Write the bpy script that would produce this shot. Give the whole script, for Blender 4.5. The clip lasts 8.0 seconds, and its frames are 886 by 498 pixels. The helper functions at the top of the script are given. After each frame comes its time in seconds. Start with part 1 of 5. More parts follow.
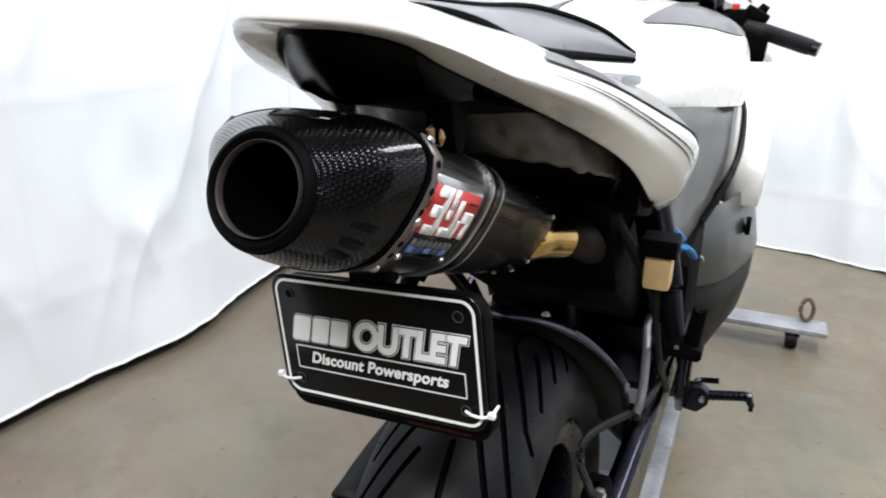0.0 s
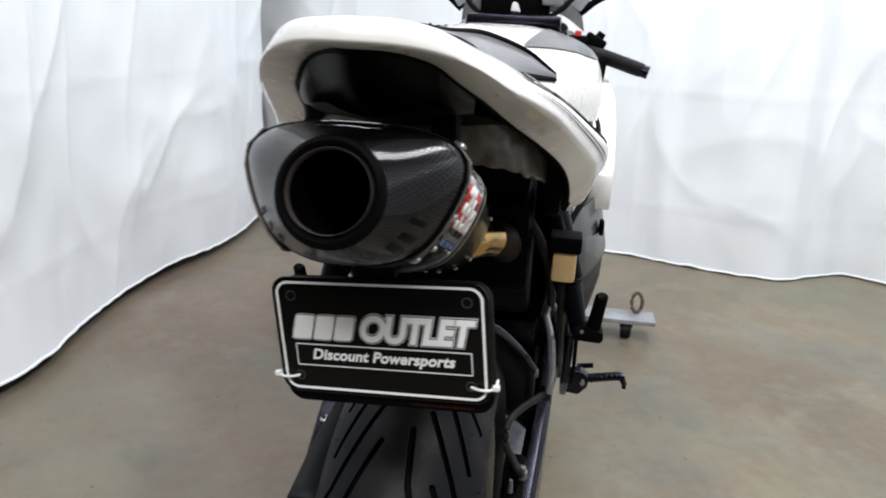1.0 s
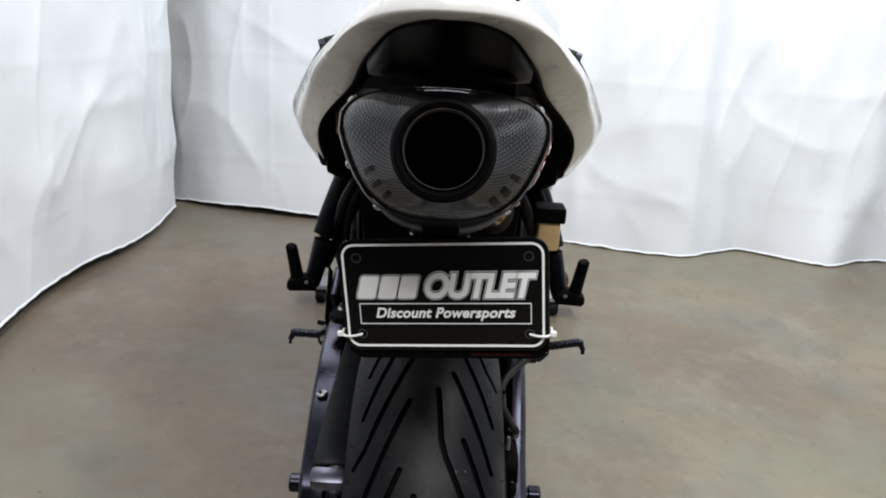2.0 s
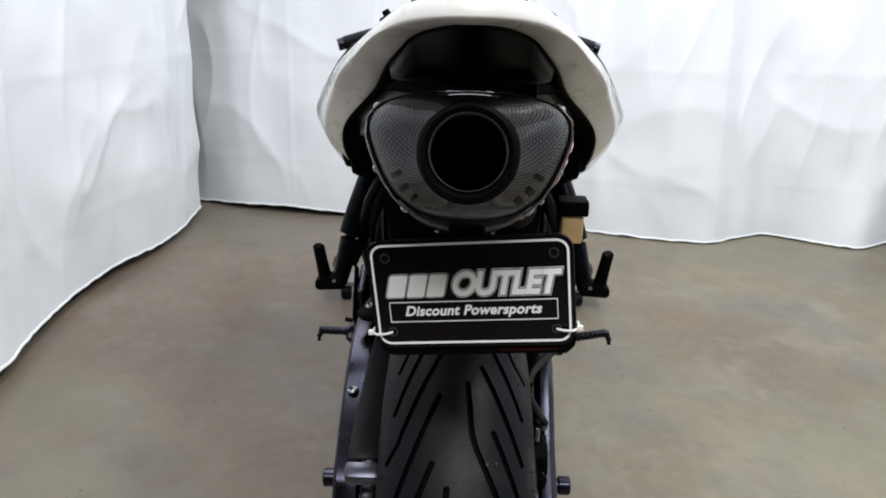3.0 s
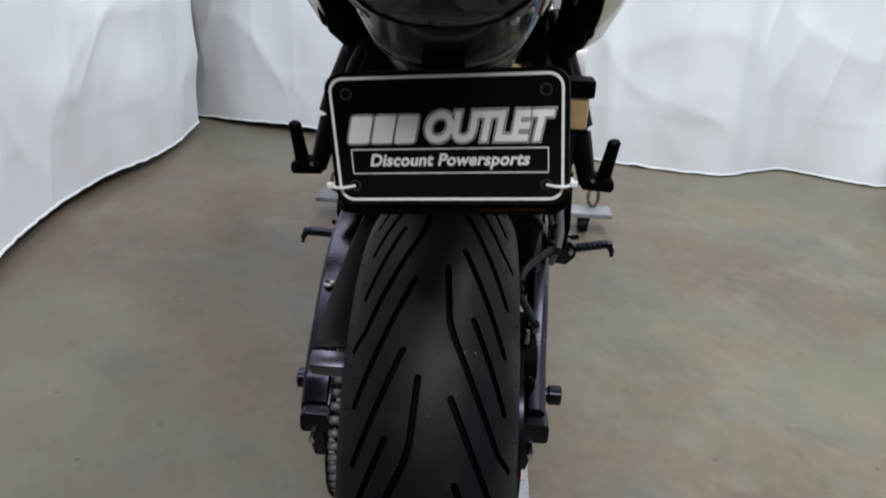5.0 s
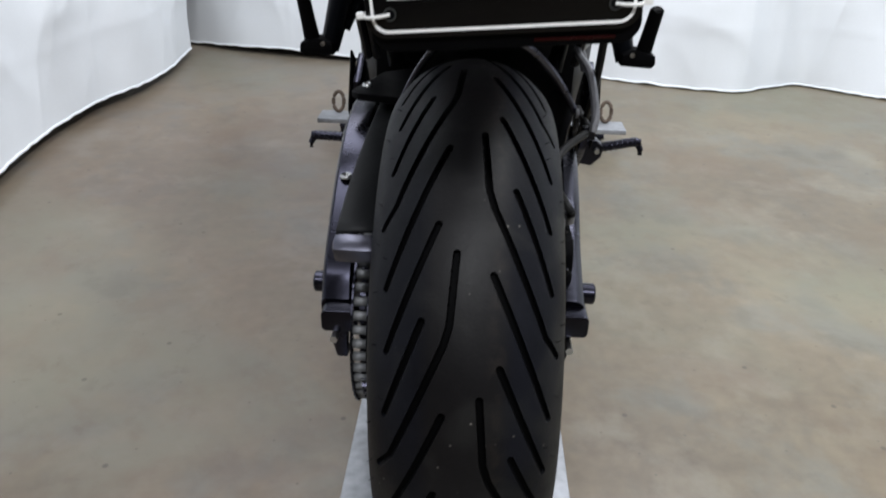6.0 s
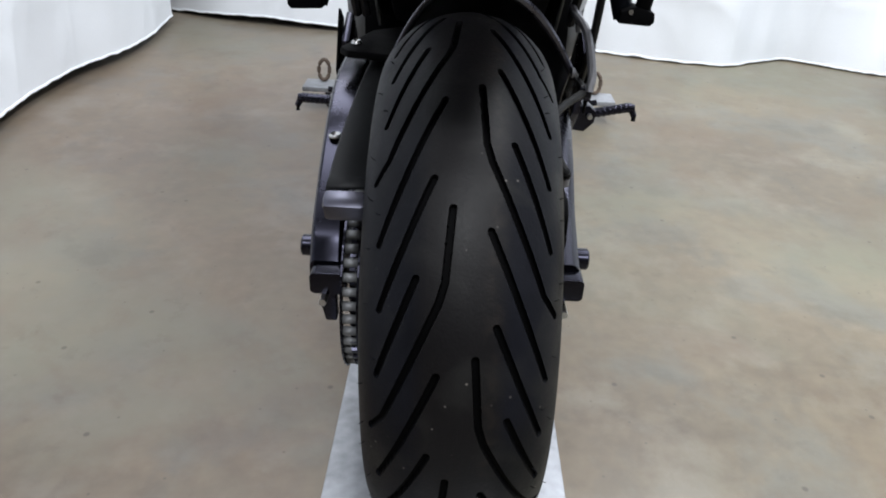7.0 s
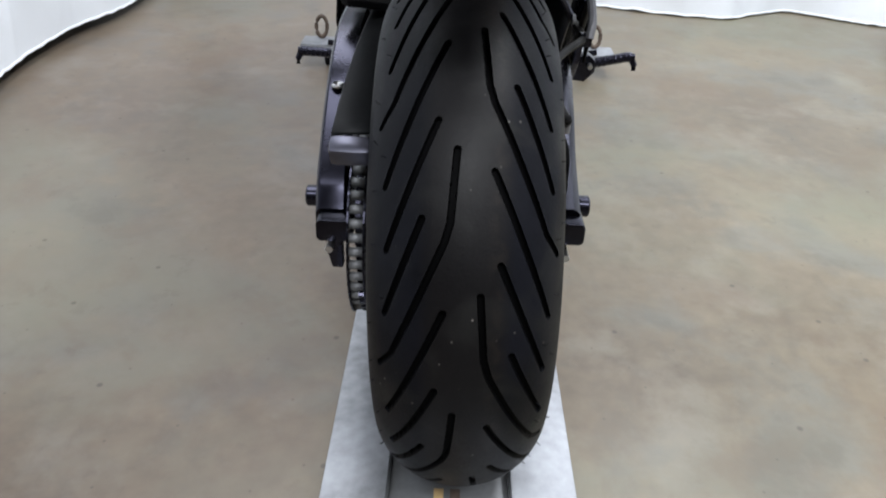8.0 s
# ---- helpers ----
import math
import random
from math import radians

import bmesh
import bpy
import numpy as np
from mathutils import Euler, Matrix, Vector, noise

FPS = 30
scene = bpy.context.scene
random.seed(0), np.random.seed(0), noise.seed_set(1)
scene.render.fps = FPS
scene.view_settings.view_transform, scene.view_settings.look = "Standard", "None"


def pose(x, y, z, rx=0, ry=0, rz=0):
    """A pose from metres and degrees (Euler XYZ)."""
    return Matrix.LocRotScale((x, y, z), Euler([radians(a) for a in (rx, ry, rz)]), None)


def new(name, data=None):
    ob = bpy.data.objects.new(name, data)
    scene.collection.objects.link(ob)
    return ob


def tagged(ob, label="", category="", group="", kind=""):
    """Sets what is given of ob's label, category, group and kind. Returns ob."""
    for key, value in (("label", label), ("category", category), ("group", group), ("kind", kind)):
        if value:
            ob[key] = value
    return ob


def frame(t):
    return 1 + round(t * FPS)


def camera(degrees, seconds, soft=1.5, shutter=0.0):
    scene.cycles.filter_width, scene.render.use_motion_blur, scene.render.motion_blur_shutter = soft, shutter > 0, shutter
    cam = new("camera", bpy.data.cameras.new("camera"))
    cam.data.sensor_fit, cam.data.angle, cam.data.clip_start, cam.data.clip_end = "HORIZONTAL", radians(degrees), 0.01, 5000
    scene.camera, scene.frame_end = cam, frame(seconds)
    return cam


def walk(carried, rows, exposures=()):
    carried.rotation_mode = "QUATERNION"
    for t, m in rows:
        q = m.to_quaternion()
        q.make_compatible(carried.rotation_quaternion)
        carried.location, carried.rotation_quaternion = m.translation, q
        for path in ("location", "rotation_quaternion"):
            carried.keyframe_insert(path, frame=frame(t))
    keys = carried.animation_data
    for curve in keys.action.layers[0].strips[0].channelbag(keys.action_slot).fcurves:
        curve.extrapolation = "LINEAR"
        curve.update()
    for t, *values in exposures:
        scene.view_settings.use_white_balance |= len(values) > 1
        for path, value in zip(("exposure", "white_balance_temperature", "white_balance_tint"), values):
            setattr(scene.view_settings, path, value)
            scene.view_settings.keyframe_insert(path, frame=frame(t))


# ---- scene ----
cam = camera(62.0, 8.0, soft=1.85, shutter=0.35)
# seconds, eye x, y, z, then degrees: yaw, pitch, lean to the right
ROWS = [
    (0, 0.2313, -0.6994, 1.0090, 23.34, -19.95, -0.43),
    (0.5, 0.2215, -0.7435, 1.0110, 17.05, -18.75, -0.60),
    (1, 0.1273, -0.7954, 1.0116, 8.55, -18.23, -2.51),
    (1.5, 0.0245, -0.8363, 1.0036, 1.81, -17.42, -3.39),
    (1.7, 0.0104, -0.8469, 0.9939, -0.36, -17.95, -3.54),
    (2.8, -0.0005, -0.8687, 0.9941, 1.44, -18.63, -1.39),
    (3, 0.0000, -0.8685, 1.0030, 1.61, -18.93, -1.04),
    (3.2, 0.0031, -0.8623, 1.0047, 1.81, -18.12, -0.80),
    (3.5, 0.0049, -0.8643, 1.0096, 1.80, -17.43, 0.17),
    (4, 0.0010, -0.8722, 1.0105, 1.84, -16.89, -0.29),
    (4.2, -0.0011, -0.8779, 1.0003, 2.10, -16.83, -1.00),
    (4.5, -0.0080, -0.8646, 0.9789, 2.24, -18.58, -1.60),
    (4.8, 0.0101, -0.8272, 0.9291, 2.08, -21.48, -2.81),
    (5, 0.0283, -0.8062, 0.9061, 2.18, -23.52, -2.80),
    (5.2, 0.0333, -0.7927, 0.8948, 2.26, -24.25, -1.48),
    (6.3, -0.0173, -0.7646, 0.7972, 1.18, -29.13, -2.41),
    (6.5, -0.0193, -0.7602, 0.7924, 0.72, -29.36, -2.95),
    (7, -0.0132, -0.7607, 0.7926, 0.31, -29.77, -2.82),
    (7.5, -0.0109, -0.7635, 0.7937, 0.08, -30.25, -2.17),
    (8, -0.0169, -0.7829, 0.7851, 0.12, -32.69, -2.22),
]
# seconds, stops, kelvin, tint
EXPOSURES = [(0.0, 0.88, 6450, 10), (1.0, 0.56, 6480, 10), (1.5, 0.55, 6500, 10), (3.5, 0.47, 6450, 10), (5.0, 0.25, 6330, 10), (6.5, 0.82, 6280, 10), (8.0, 0.86, 6240, 10)]
walk(cam, [(t, pose(x, y, z, 90 + pitch, 0, yaw) @ pose(0, 0, 0, 0, 0, -lean)) for t, x, y, z, yaw, pitch, lean in ROWS], EXPOSURES)

# ---- light ----
world = bpy.data.worlds.new("hall")
scene.world = world
world.use_nodes = True
world.node_tree.nodes["Background"].inputs["Color"].default_value = (0.9, 0.95, 1.0, 1)
world.node_tree.nodes["Background"].inputs["Strength"].default_value = 0.05


def ceiling_lamp(x, y, z, w, d, power):
    data = bpy.data.lights.new("tube_light", "AREA")
    data.shape, data.size, data.size_y, data.energy = "RECTANGLE", w, d, power
    data.color = (0.965, 0.972, 0.985)
    ob = new("ceiling_light_glow", data)
    ob.matrix_world = pose(x, y, z)
    return ob


# x, y, width, length, watts
LAMPS = [(-0.55, 1.15, 0.45, 2.2, 26), (1.10, 0.95, 0.40, 2.2, 58), (0.4, -2.0, 2.6, 0.5, 82)]
for lx, ly, lw, ll, watts in LAMPS:
    ceiling_lamp(lx, ly, 2.86, lw, ll, watts)


# ---- materials ----
def material(name, base, rough=0.5, metal=0.0, vary=0.15, scale=6.0, fine=90.0, bump=0.15, coat=0.0, second=None, spec=0.5, depth=0.002, rough_vary=0.12):
    m = bpy.data.materials.new(name)
    m.use_nodes = True
    nt = m.node_tree
    b = nt.nodes["Principled BSDF"]
    co = nt.nodes.new("ShaderNodeTexCoord")
    n1 = nt.nodes.new("ShaderNodeTexNoise")
    n2 = nt.nodes.new("ShaderNodeTexNoise")
    for n, s, d in ((n1, scale, 5), (n2, fine, 3)):
        n.inputs["Scale"].default_value = s
        n.inputs["Detail"].default_value = d
        nt.links.new(co.outputs["Object"], n.inputs["Vector"])
    mixn = nt.nodes.new("ShaderNodeMath")
    mixn.operation = "MULTIPLY_ADD"
    nt.links.new(n2.outputs["Fac"], mixn.inputs[0])
    mixn.inputs[1].default_value = 0.35
    nt.links.new(n1.outputs["Fac"], mixn.inputs[2])
    ramp = nt.nodes.new("ShaderNodeValToRGB")
    dark = second or tuple(c * (1 - vary) for c in base)
    light = tuple(min(1, c * (1 + vary)) for c in base)
    ramp.color_ramp.elements[0].position, ramp.color_ramp.elements[1].position = 0.45, 0.9
    ramp.color_ramp.elements[0].color = (*dark, 1)
    ramp.color_ramp.elements[1].color = (*light, 1)
    nt.links.new(mixn.outputs[0], ramp.inputs["Fac"])
    nt.links.new(ramp.outputs["Color"], b.inputs["Base Color"])
    rr = nt.nodes.new("ShaderNodeMapRange")
    rr.inputs["From Min"].default_value, rr.inputs["From Max"].default_value = 0.3, 0.9
    rr.inputs["To Min"].default_value = max(0.02, rough - rough_vary)
    rr.inputs["To Max"].default_value = min(1.0, rough + rough_vary)
    nt.links.new(mixn.outputs[0], rr.inputs["Value"])
    nt.links.new(rr.outputs[0], b.inputs["Roughness"])
    b.inputs["Metallic"].default_value = metal
    b.inputs["Specular IOR Level"].default_value = spec
    b.inputs["Coat Weight"].default_value = coat
    b.inputs["Coat Roughness"].default_value = 0.06
    if bump:
        bp = nt.nodes.new("ShaderNodeBump")
        bp.inputs["Strength"].default_value = bump
        bp.inputs["Distance"].default_value = depth
        nt.links.new(mixn.outputs[0], bp.inputs["Height"])
        nt.links.new(bp.outputs[0], b.inputs["Normal"])
    return m


def carbon_weave():
    """Plain carbon weave of 2 mm tows under a smooth clear lacquer."""
    m = bpy.data.materials.new("carbon_weave")
    m.use_nodes = True
    nt = m.node_tree
    b = nt.nodes["Principled BSDF"]
    uv = nt.nodes.new("ShaderNodeUVMap")
    sep = nt.nodes.new("ShaderNodeSeparateXYZ")
    nt.links.new(uv.outputs[0], sep.inputs[0])

    def op(kind, a, c=None):
        n = nt.nodes.new("ShaderNodeMath")
        n.operation = kind
        for k, v in enumerate((a, c)):
            if isinstance(v, (int, float)):
                n.inputs[k].default_value = v
            elif v is not None:
                nt.links.new(v, n.inputs[k])
        return n.outputs[0]

    u, v = op("DIVIDE", sep.outputs[0], 0.0024), op("DIVIDE", sep.outputs[1], 0.0024)
    over = op("LESS_THAN", op("MODULO", op("ADD", op("FLOOR", u), op("FLOOR", v)), 2), 0.5)
    hu = op("SINE", op("MULTIPLY", op("FRACT", u), math.pi))
    hv = op("SINE", op("MULTIPLY", op("FRACT", v), math.pi))
    pick = nt.nodes.new("ShaderNodeMix")
    nt.links.new(over, pick.inputs["Factor"])
    nt.links.new(hu, pick.inputs["A"])
    nt.links.new(hv, pick.inputs["B"])
    bp = nt.nodes.new("ShaderNodeBump")
    bp.inputs["Strength"].default_value = 0.7
    bp.inputs["Distance"].default_value = 0.00045
    nt.links.new(pick.outputs[0], bp.inputs["Height"])
    nt.links.new(bp.outputs[0], b.inputs["Normal"])
    dirt = nt.nodes.new("ShaderNodeTexNoise")
    dirt.inputs["Scale"].default_value, dirt.inputs["Detail"].default_value = 28, 6
    co = nt.nodes.new("ShaderNodeTexCoord")
    nt.links.new(co.outputs["Object"], dirt.inputs["Vector"])
    col = nt.nodes.new("ShaderNodeMix")
    col.data_type = "RGBA"
    nt.links.new(over, col.inputs["Factor"])
    col.inputs["A"].default_value = (0.0018, 0.0018, 0.0024, 1)
    col.inputs["B"].default_value = (0.0085, 0.0083, 0.0105, 1)
    nt.links.new(col.outputs["Result"], b.inputs["Base Color"])
    b.inputs["Metallic"].default_value = 0.9
    b.inputs["Roughness"].default_value = 0.22
    b.inputs["Coat Weight"].default_value = 0.30
    film = nt.nodes.new("ShaderNodeMapRange")
    film.inputs["From Min"].default_value, film.inputs["From Max"].default_value = 0.3, 0.75
    film.inputs["To Min"].default_value, film.inputs["To Max"].default_value = 0.03, 0.15
    nt.links.new(dirt.outputs["Fac"], film.inputs["Value"])
    nt.links.new(film.outputs[0], b.inputs["Coat Roughness"])
    wavy = nt.nodes.new("ShaderNodeTexNoise")
    wavy.inputs["Scale"].default_value, wavy.inputs["Detail"].default_value = 20, 2
    nt.links.new(co.outputs["Object"], wavy.inputs["Vector"])
    cb = nt.nodes.new("ShaderNodeBump")
    cb.inputs["Strength"].default_value, cb.inputs["Distance"].default_value = 0.25, 0.0025
    nt.links.new(wavy.outputs["Fac"], cb.inputs["Height"])
    nt.links.new(cb.outputs[0], b.inputs["Coat Normal"])
    return m


def concrete():
    """Old sealed concrete: broad cloudy stains, fine grain, scuffs and dark specks."""
    m = material("polished_concrete", (0.166, 0.136, 0.101), 0.36, 0, 0.2, 1.3, 26, 0.05, 0.0, (0.098, 0.078, 0.059), spec=0.4, rough_vary=0.09)
    nt = m.node_tree
    b = nt.nodes["Principled BSDF"]
    co = nt.nodes.new("ShaderNodeTexCoord")
    src = b.inputs["Base Color"].links[0].from_socket
    last = src
    for sc, lo, hi, col, amount, kind in ((4.5, 0.50, 0.66, (0.205, 0.190, 0.165, 1), 0.5, "n"), (3.0, 0.50, 0.62, (0.128, 0.126, 0.118, 1), 0.60, "n"), (6.3, 0.53, 0.66, (0.088, 0.080, 0.070, 1), 0.42, "n"), (2.2, 0.50, 0.66, (0.116, 0.078, 0.054, 1), 0.55, "n"), (11.0, 0.58, 0.70, (0.120, 0.100, 0.082, 1), 0.30, "n"), (1.1, 0.46, 0.64, (0.150, 0.150, 0.115, 1), 0.75, "n"), (3.1, 0.60, 0.66, (0.100, 0.090, 0.072, 1), 0.35, "n"), (24.0, 0.56, 0.66, (0.18, 0.162, 0.138, 1), 0.15, "n"), (7.0, 0.54, 0.64, (0.125, 0.095, 0.070, 1), 0.35, "n"), (3.1, 0.018, 0.009, (0.05, 0.042, 0.034, 1), 0.6, "v"), (7.0, 0.020, 0.010, (0.07, 0.058, 0.048, 1), 0.5, "v"), (17.0, 0.60, 0.68, (0.095, 0.078, 0.062, 1), 0.28, "n")):
        n = nt.nodes.new("ShaderNodeTexNoise" if kind == "n" else "ShaderNodeTexVoronoi")
        n.inputs["Scale"].default_value = sc
        if kind == "v":
            n.voronoi_dimensions = "2D"
        if kind == "n":
            n.inputs["Detail"].default_value = 8
            n.inputs["Roughness"].default_value = 0.62
            n.inputs["Distortion"].default_value = 0.25
        nt.links.new(co.outputs["Object"], n.inputs["Vector"])
        mr = nt.nodes.new("ShaderNodeMapRange")
        mr.inputs["From Min"].default_value, mr.inputs["From Max"].default_value = lo, hi
        mr.inputs["To Max"].default_value = amount
        nt.links.new(n.outputs["Fac" if kind == "n" else "Distance"], mr.inputs["Value"])
        mx = nt.nodes.new("ShaderNodeMix")
        mx.data_type = "RGBA"
        nt.links.new(mr.outputs[0], mx.inputs["Factor"])
        nt.links.new(last, mx.inputs["A"])
        mx.inputs["B"].default_value = col
        last = mx.outputs["Result"]
    # tint: redder to the left, slightly lighter and greener to the right, cloudy edge
    sep = nt.nodes.new("ShaderNodeSeparateXYZ")
    nt.links.new(co.outputs["Object"], sep.inputs[0])
    cloud = nt.nodes.new("ShaderNodeTexNoise")
    cloud.inputs["Scale"].default_value, cloud.inputs["Detail"].default_value = 1.7, 6
    nt.links.new(co.outputs["Object"], cloud.inputs["Vector"])
    edge = nt.nodes.new("ShaderNodeMath")
    edge.operation = "MULTIPLY_ADD"
    nt.links.new(cloud.outputs["Fac"], edge.inputs[0])
    edge.inputs[1].default_value = 1.6
    nt.links.new(sep.outputs[0], edge.inputs[2])
    side_ = nt.nodes.new("ShaderNodeMapRange")
    side_.inputs["From Min"].default_value, side_.inputs["From Max"].default_value = 0.55, 1.15
    nt.links.new(edge.outputs[0], side_.inputs["Value"])
    tint = nt.nodes.new("ShaderNodeMix")
    tint.data_type = "RGBA"
    tint.inputs["A"].default_value, tint.inputs["B"].default_value = (1.0, 0.975, 0.965, 1), (1.06, 1.085, 1.0, 1)
    nt.links.new(side_.outputs[0], tint.inputs["Factor"])
    toned = nt.nodes.new("ShaderNodeMix")
    toned.data_type, toned.blend_type = "RGBA", "MULTIPLY"
    toned.inputs["Factor"].default_value = 1.0
    nt.links.new(last, toned.inputs["A"])
    nt.links.new(tint.outputs["Result"], toned.inputs["B"])
    nt.links.new(toned.outputs["Result"], b.inputs["Base Color"])
    return m


CONCRETE = concrete()
FABRIC = material("white_curtain_cloth", (0.72, 0.745, 0.775), 0.9, 0, 0.03, 2.5, 160, 0.25, spec=0.2, depth=0.004)
HALL = material("painted_wall", (0.34, 0.34, 0.345), 0.8, 0, 0.06, 2, 60, 0.1)
# dark colour for the unseen walls, chosen to keep reflections dim
DIM = material("unseen_dark_wall", (0.07, 0.07, 0.072), 0.85, 0, 0.2, 2, 60, 0.1)
WHITE = material("pearl_white_paint", (0.78, 0.765, 0.735), 0.25, 0, 0.006, 5, 40, 0.0, 0.7)
DARKPAINT = material("dark_grey_paint", (0.010, 0.0095, 0.009), 0.5, 0.0, 0.15, 10, 300, 0.02, 0.0, spec=0.16)
GREY = material("gunmetal_paint", (0.042, 0.044, 0.042), 0.38, 0.3, 0.15, 10, 300, 0.02, 0.25)
BLACK = material("black_plastic", (0.0018, 0.0018, 0.0021), 0.55, 0, 0.3, 14, 260, 0.10, spec=0.03)
GLOSS = material("gloss_black", (0.002, 0.002, 0.0022), 0.10, 0, 0.2, 8, 200, 0.0, 0.0, spec=0.22)
DARKMETAL = material("black_anodised_metal", (0.026, 0.026, 0.036), 0.24, 1.0, 0.25, 12, 200, 0.04, rough_vary=0.06)
ARMBLACK = material("black_anodised_arm", (0.023, 0.023, 0.032), 0.25, 1.0, 0.2, 12, 200, 0.03, rough_vary=0.06)
# paler metal: the sheen on black edges is put into its colour
LIP = material("pale_sheen_lip", (0.085, 0.085, 0.108), 0.30, 1.0, 0.2, 20, 200, 0.03)
PIPEDARK = material("dark_brown_pipe", (0.011, 0.006, 0.004), 0.6, 0.1, 0.5, 30, 200, 0.3, spec=0.15)
GUARD = material("matt_guard_plastic", (0.0095, 0.0100, 0.0108), 0.5, 0, 0.2, 12, 240, 0.08, spec=0.10)
SATIN = material("satin_black_moulding", (0.0022, 0.0026, 0.0040), 0.34, 0, 0.25, 12, 200, 0.04, spec=0.09, rough_vary=0.06)
PALE = material("pale_grey_plastic", (0.36, 0.37, 0.41), 0.4, 0, 0.08, 8, 200, 0.02)
INLAY = material("grey_inlay_paint", (0.062, 0.062, 0.066), 0.35, 0.2, 0.12, 10, 300, 0.02, 0.3)
DULL = material("dull_steel_channel", (0.20, 0.205, 0.21), 0.55, 0.5, 0.25, 6, 120, 0.1)
LENS = material("smoked_lens", (0.001, 0.001, 0.0012), 0.36, 0, 0.2, 8, 200, 0.0, 0.0, spec=0.06, rough_vary=0.02)
SMOKE = material("smoked_reflector", (0.010, 0.010, 0.011), 0.34, 0.0, 0.2, 30, 200, 0.0, spec=0.10)
SOOT = material("sooty_steel", (0.13, 0.11, 0.105), 0.42, 0.7, 0.25, 30, 300, 0.05)
BRAID = material("braided_steel", (0.16, 0.16, 0.17), 0.42, 0.6, 0.25, 60, 600, 0.2)


def rubber():
    """Tyre rubber with a brownish worn band beside the centre, scuffs and pale dust specks."""
    m = material("tyre_rubber", (0.0032, 0.0035, 0.0055), 0.46, 0, 0.5, 10, 380, 0.26, spec=0.18, rough_vary=0.16)
    nt = m.node_tree
    b = nt.nodes["Principled BSDF"]
    co = nt.nodes.new("ShaderNodeTexCoord")
    sep = nt.nodes.new("ShaderNodeSeparateXYZ")
    nt.links.new(co.outputs["Object"], sep.inputs[0])
    last = b.inputs["Base Color"].links[0].from_socket

    def spread(sock, lo, hi, top):
        n = nt.nodes.new("ShaderNodeMapRange")
        n.inputs["From Min"].default_value, n.inputs["From Max"].default_value, n.inputs["To Max"].default_value = lo, hi, top
        nt.links.new(sock, n.inputs["Value"])
        return n.outputs[0]

    def times(a, c):
        n = nt.nodes.new("ShaderNodeMath")
        n.operation = "MULTIPLY"
        nt.links.new(a, n.inputs[0])
        nt.links.new(c, n.inputs[1])
        return n.outputs[0]

    band = times(spread(sep.outputs[0], 0.016, 0.024, 1.0), spread(sep.outputs[0], 0.036, 0.028, 1.0))
    grit = nt.nodes.new("ShaderNodeTexNoise")
    grit.inputs["Scale"].default_value, grit.inputs["Detail"].default_value = 90, 6
    nt.links.new(co.outputs["Object"], grit.inputs["Vector"])
    scuff = nt.nodes.new("ShaderNodeTexNoise")
    scuff.inputs["Scale"].default_value, scuff.inputs["Detail"].default_value, scuff.inputs["Distortion"].default_value = 14, 7, 1.0
    nt.links.new(co.outputs["Object"], scuff.inputs["Vector"])
    dust = nt.nodes.new("ShaderNodeTexVoronoi")
    dust.inputs["Scale"].default_value = 75
    nt.links.new(co.outputs["Object"], dust.inputs["Vector"])
    away = nt.nodes.new("ShaderNodeMath")
    away.operation = "ABSOLUTE"
    nt.links.new(sep.outputs[0], away.inputs[0])
    centre = spread(away.outputs[0], 0.040, 0.026, 1.0)
    gloss = nt.nodes.new("ShaderNodeMapRange")
    gloss.inputs["To Min"].default_value, gloss.inputs["To Max"].default_value = 0.11, 0.16
    nt.links.new(centre, gloss.inputs["Value"])
    nt.links.new(gloss.outputs[0], b.inputs["Specular IOR Level"])
    shoulder = times(spread(sep.outputs[0], 0.064, 0.080, 1.0), spread(scuff.outputs["Fac"], 0.36, 0.60, 0.75))
    for fac, col in ((shoulder, (0.024, 0.0235, 0.0215, 1)), (centre, (0.0040, 0.0036, 0.0040, 1)), (times(band, spread(grit.outputs["Fac"], 0.46, 0.62, 0.75)), (0.011, 0.0088, 0.0078, 1)), (spread(scuff.outputs["Fac"], 0.54, 0.70, 0.6), (0.013, 0.013, 0.0125, 1)), (times(spread(dust.outputs["Distance"], 0.10, 0.06, 0.9), spread(scuff.outputs["Fac"], 0.52, 0.60, 1.0)), (0.12, 0.11, 0.10, 1))):
        mx = nt.nodes.new("ShaderNodeMix")
        mx.data_type = "RGBA"
        nt.links.new(fac, mx.inputs["Factor"])
        nt.links.new(last, mx.inputs["A"])
        mx.inputs["B"].default_value = col
        last = mx.outputs["Result"]
    nt.links.new(last, b.inputs["Base Color"])
    return m


RUBBER = rubber()
# near-black rubber that paints the shade inside the tread cuts
GROOVE_SHADE = material("groove_shade_rubber", (0.0012, 0.0012, 0.0014), 0.6, 0, 0.3, 20, 300, 0.1, spec=0.04)
VINYL = material("seat_vinyl", (0.015, 0.015, 0.016), 0.45, 0, 0.2, 20, 500, 0.35)
PAD = material("grey_seat_vinyl", (0.105, 0.105, 0.115), 0.32, 0, 0.12, 16, 500, 0.12, 0.3)
STEEL = material("brushed_steel", (0.45, 0.45, 0.45), 0.3, 1.0, 0.15, 12, 300, 0.05)
RUST = material("rusty_steel", (0.12, 0.09, 0.07), 0.7, 0.5, 0.4, 40, 300, 0.4)
ALLOY = material("dull_aluminium", (0.28, 0.29, 0.31), 0.48, 0.45, 0.3, 9, 70, 0.16, second=(0.15, 0.155, 0.165))
GOLD = material("gold_steel", (0.52, 0.34, 0.12), 0.17, 1.0, 0.3, 25, 120, 0.04, rough_vary=0.08)
CARBON = carbon_weave()
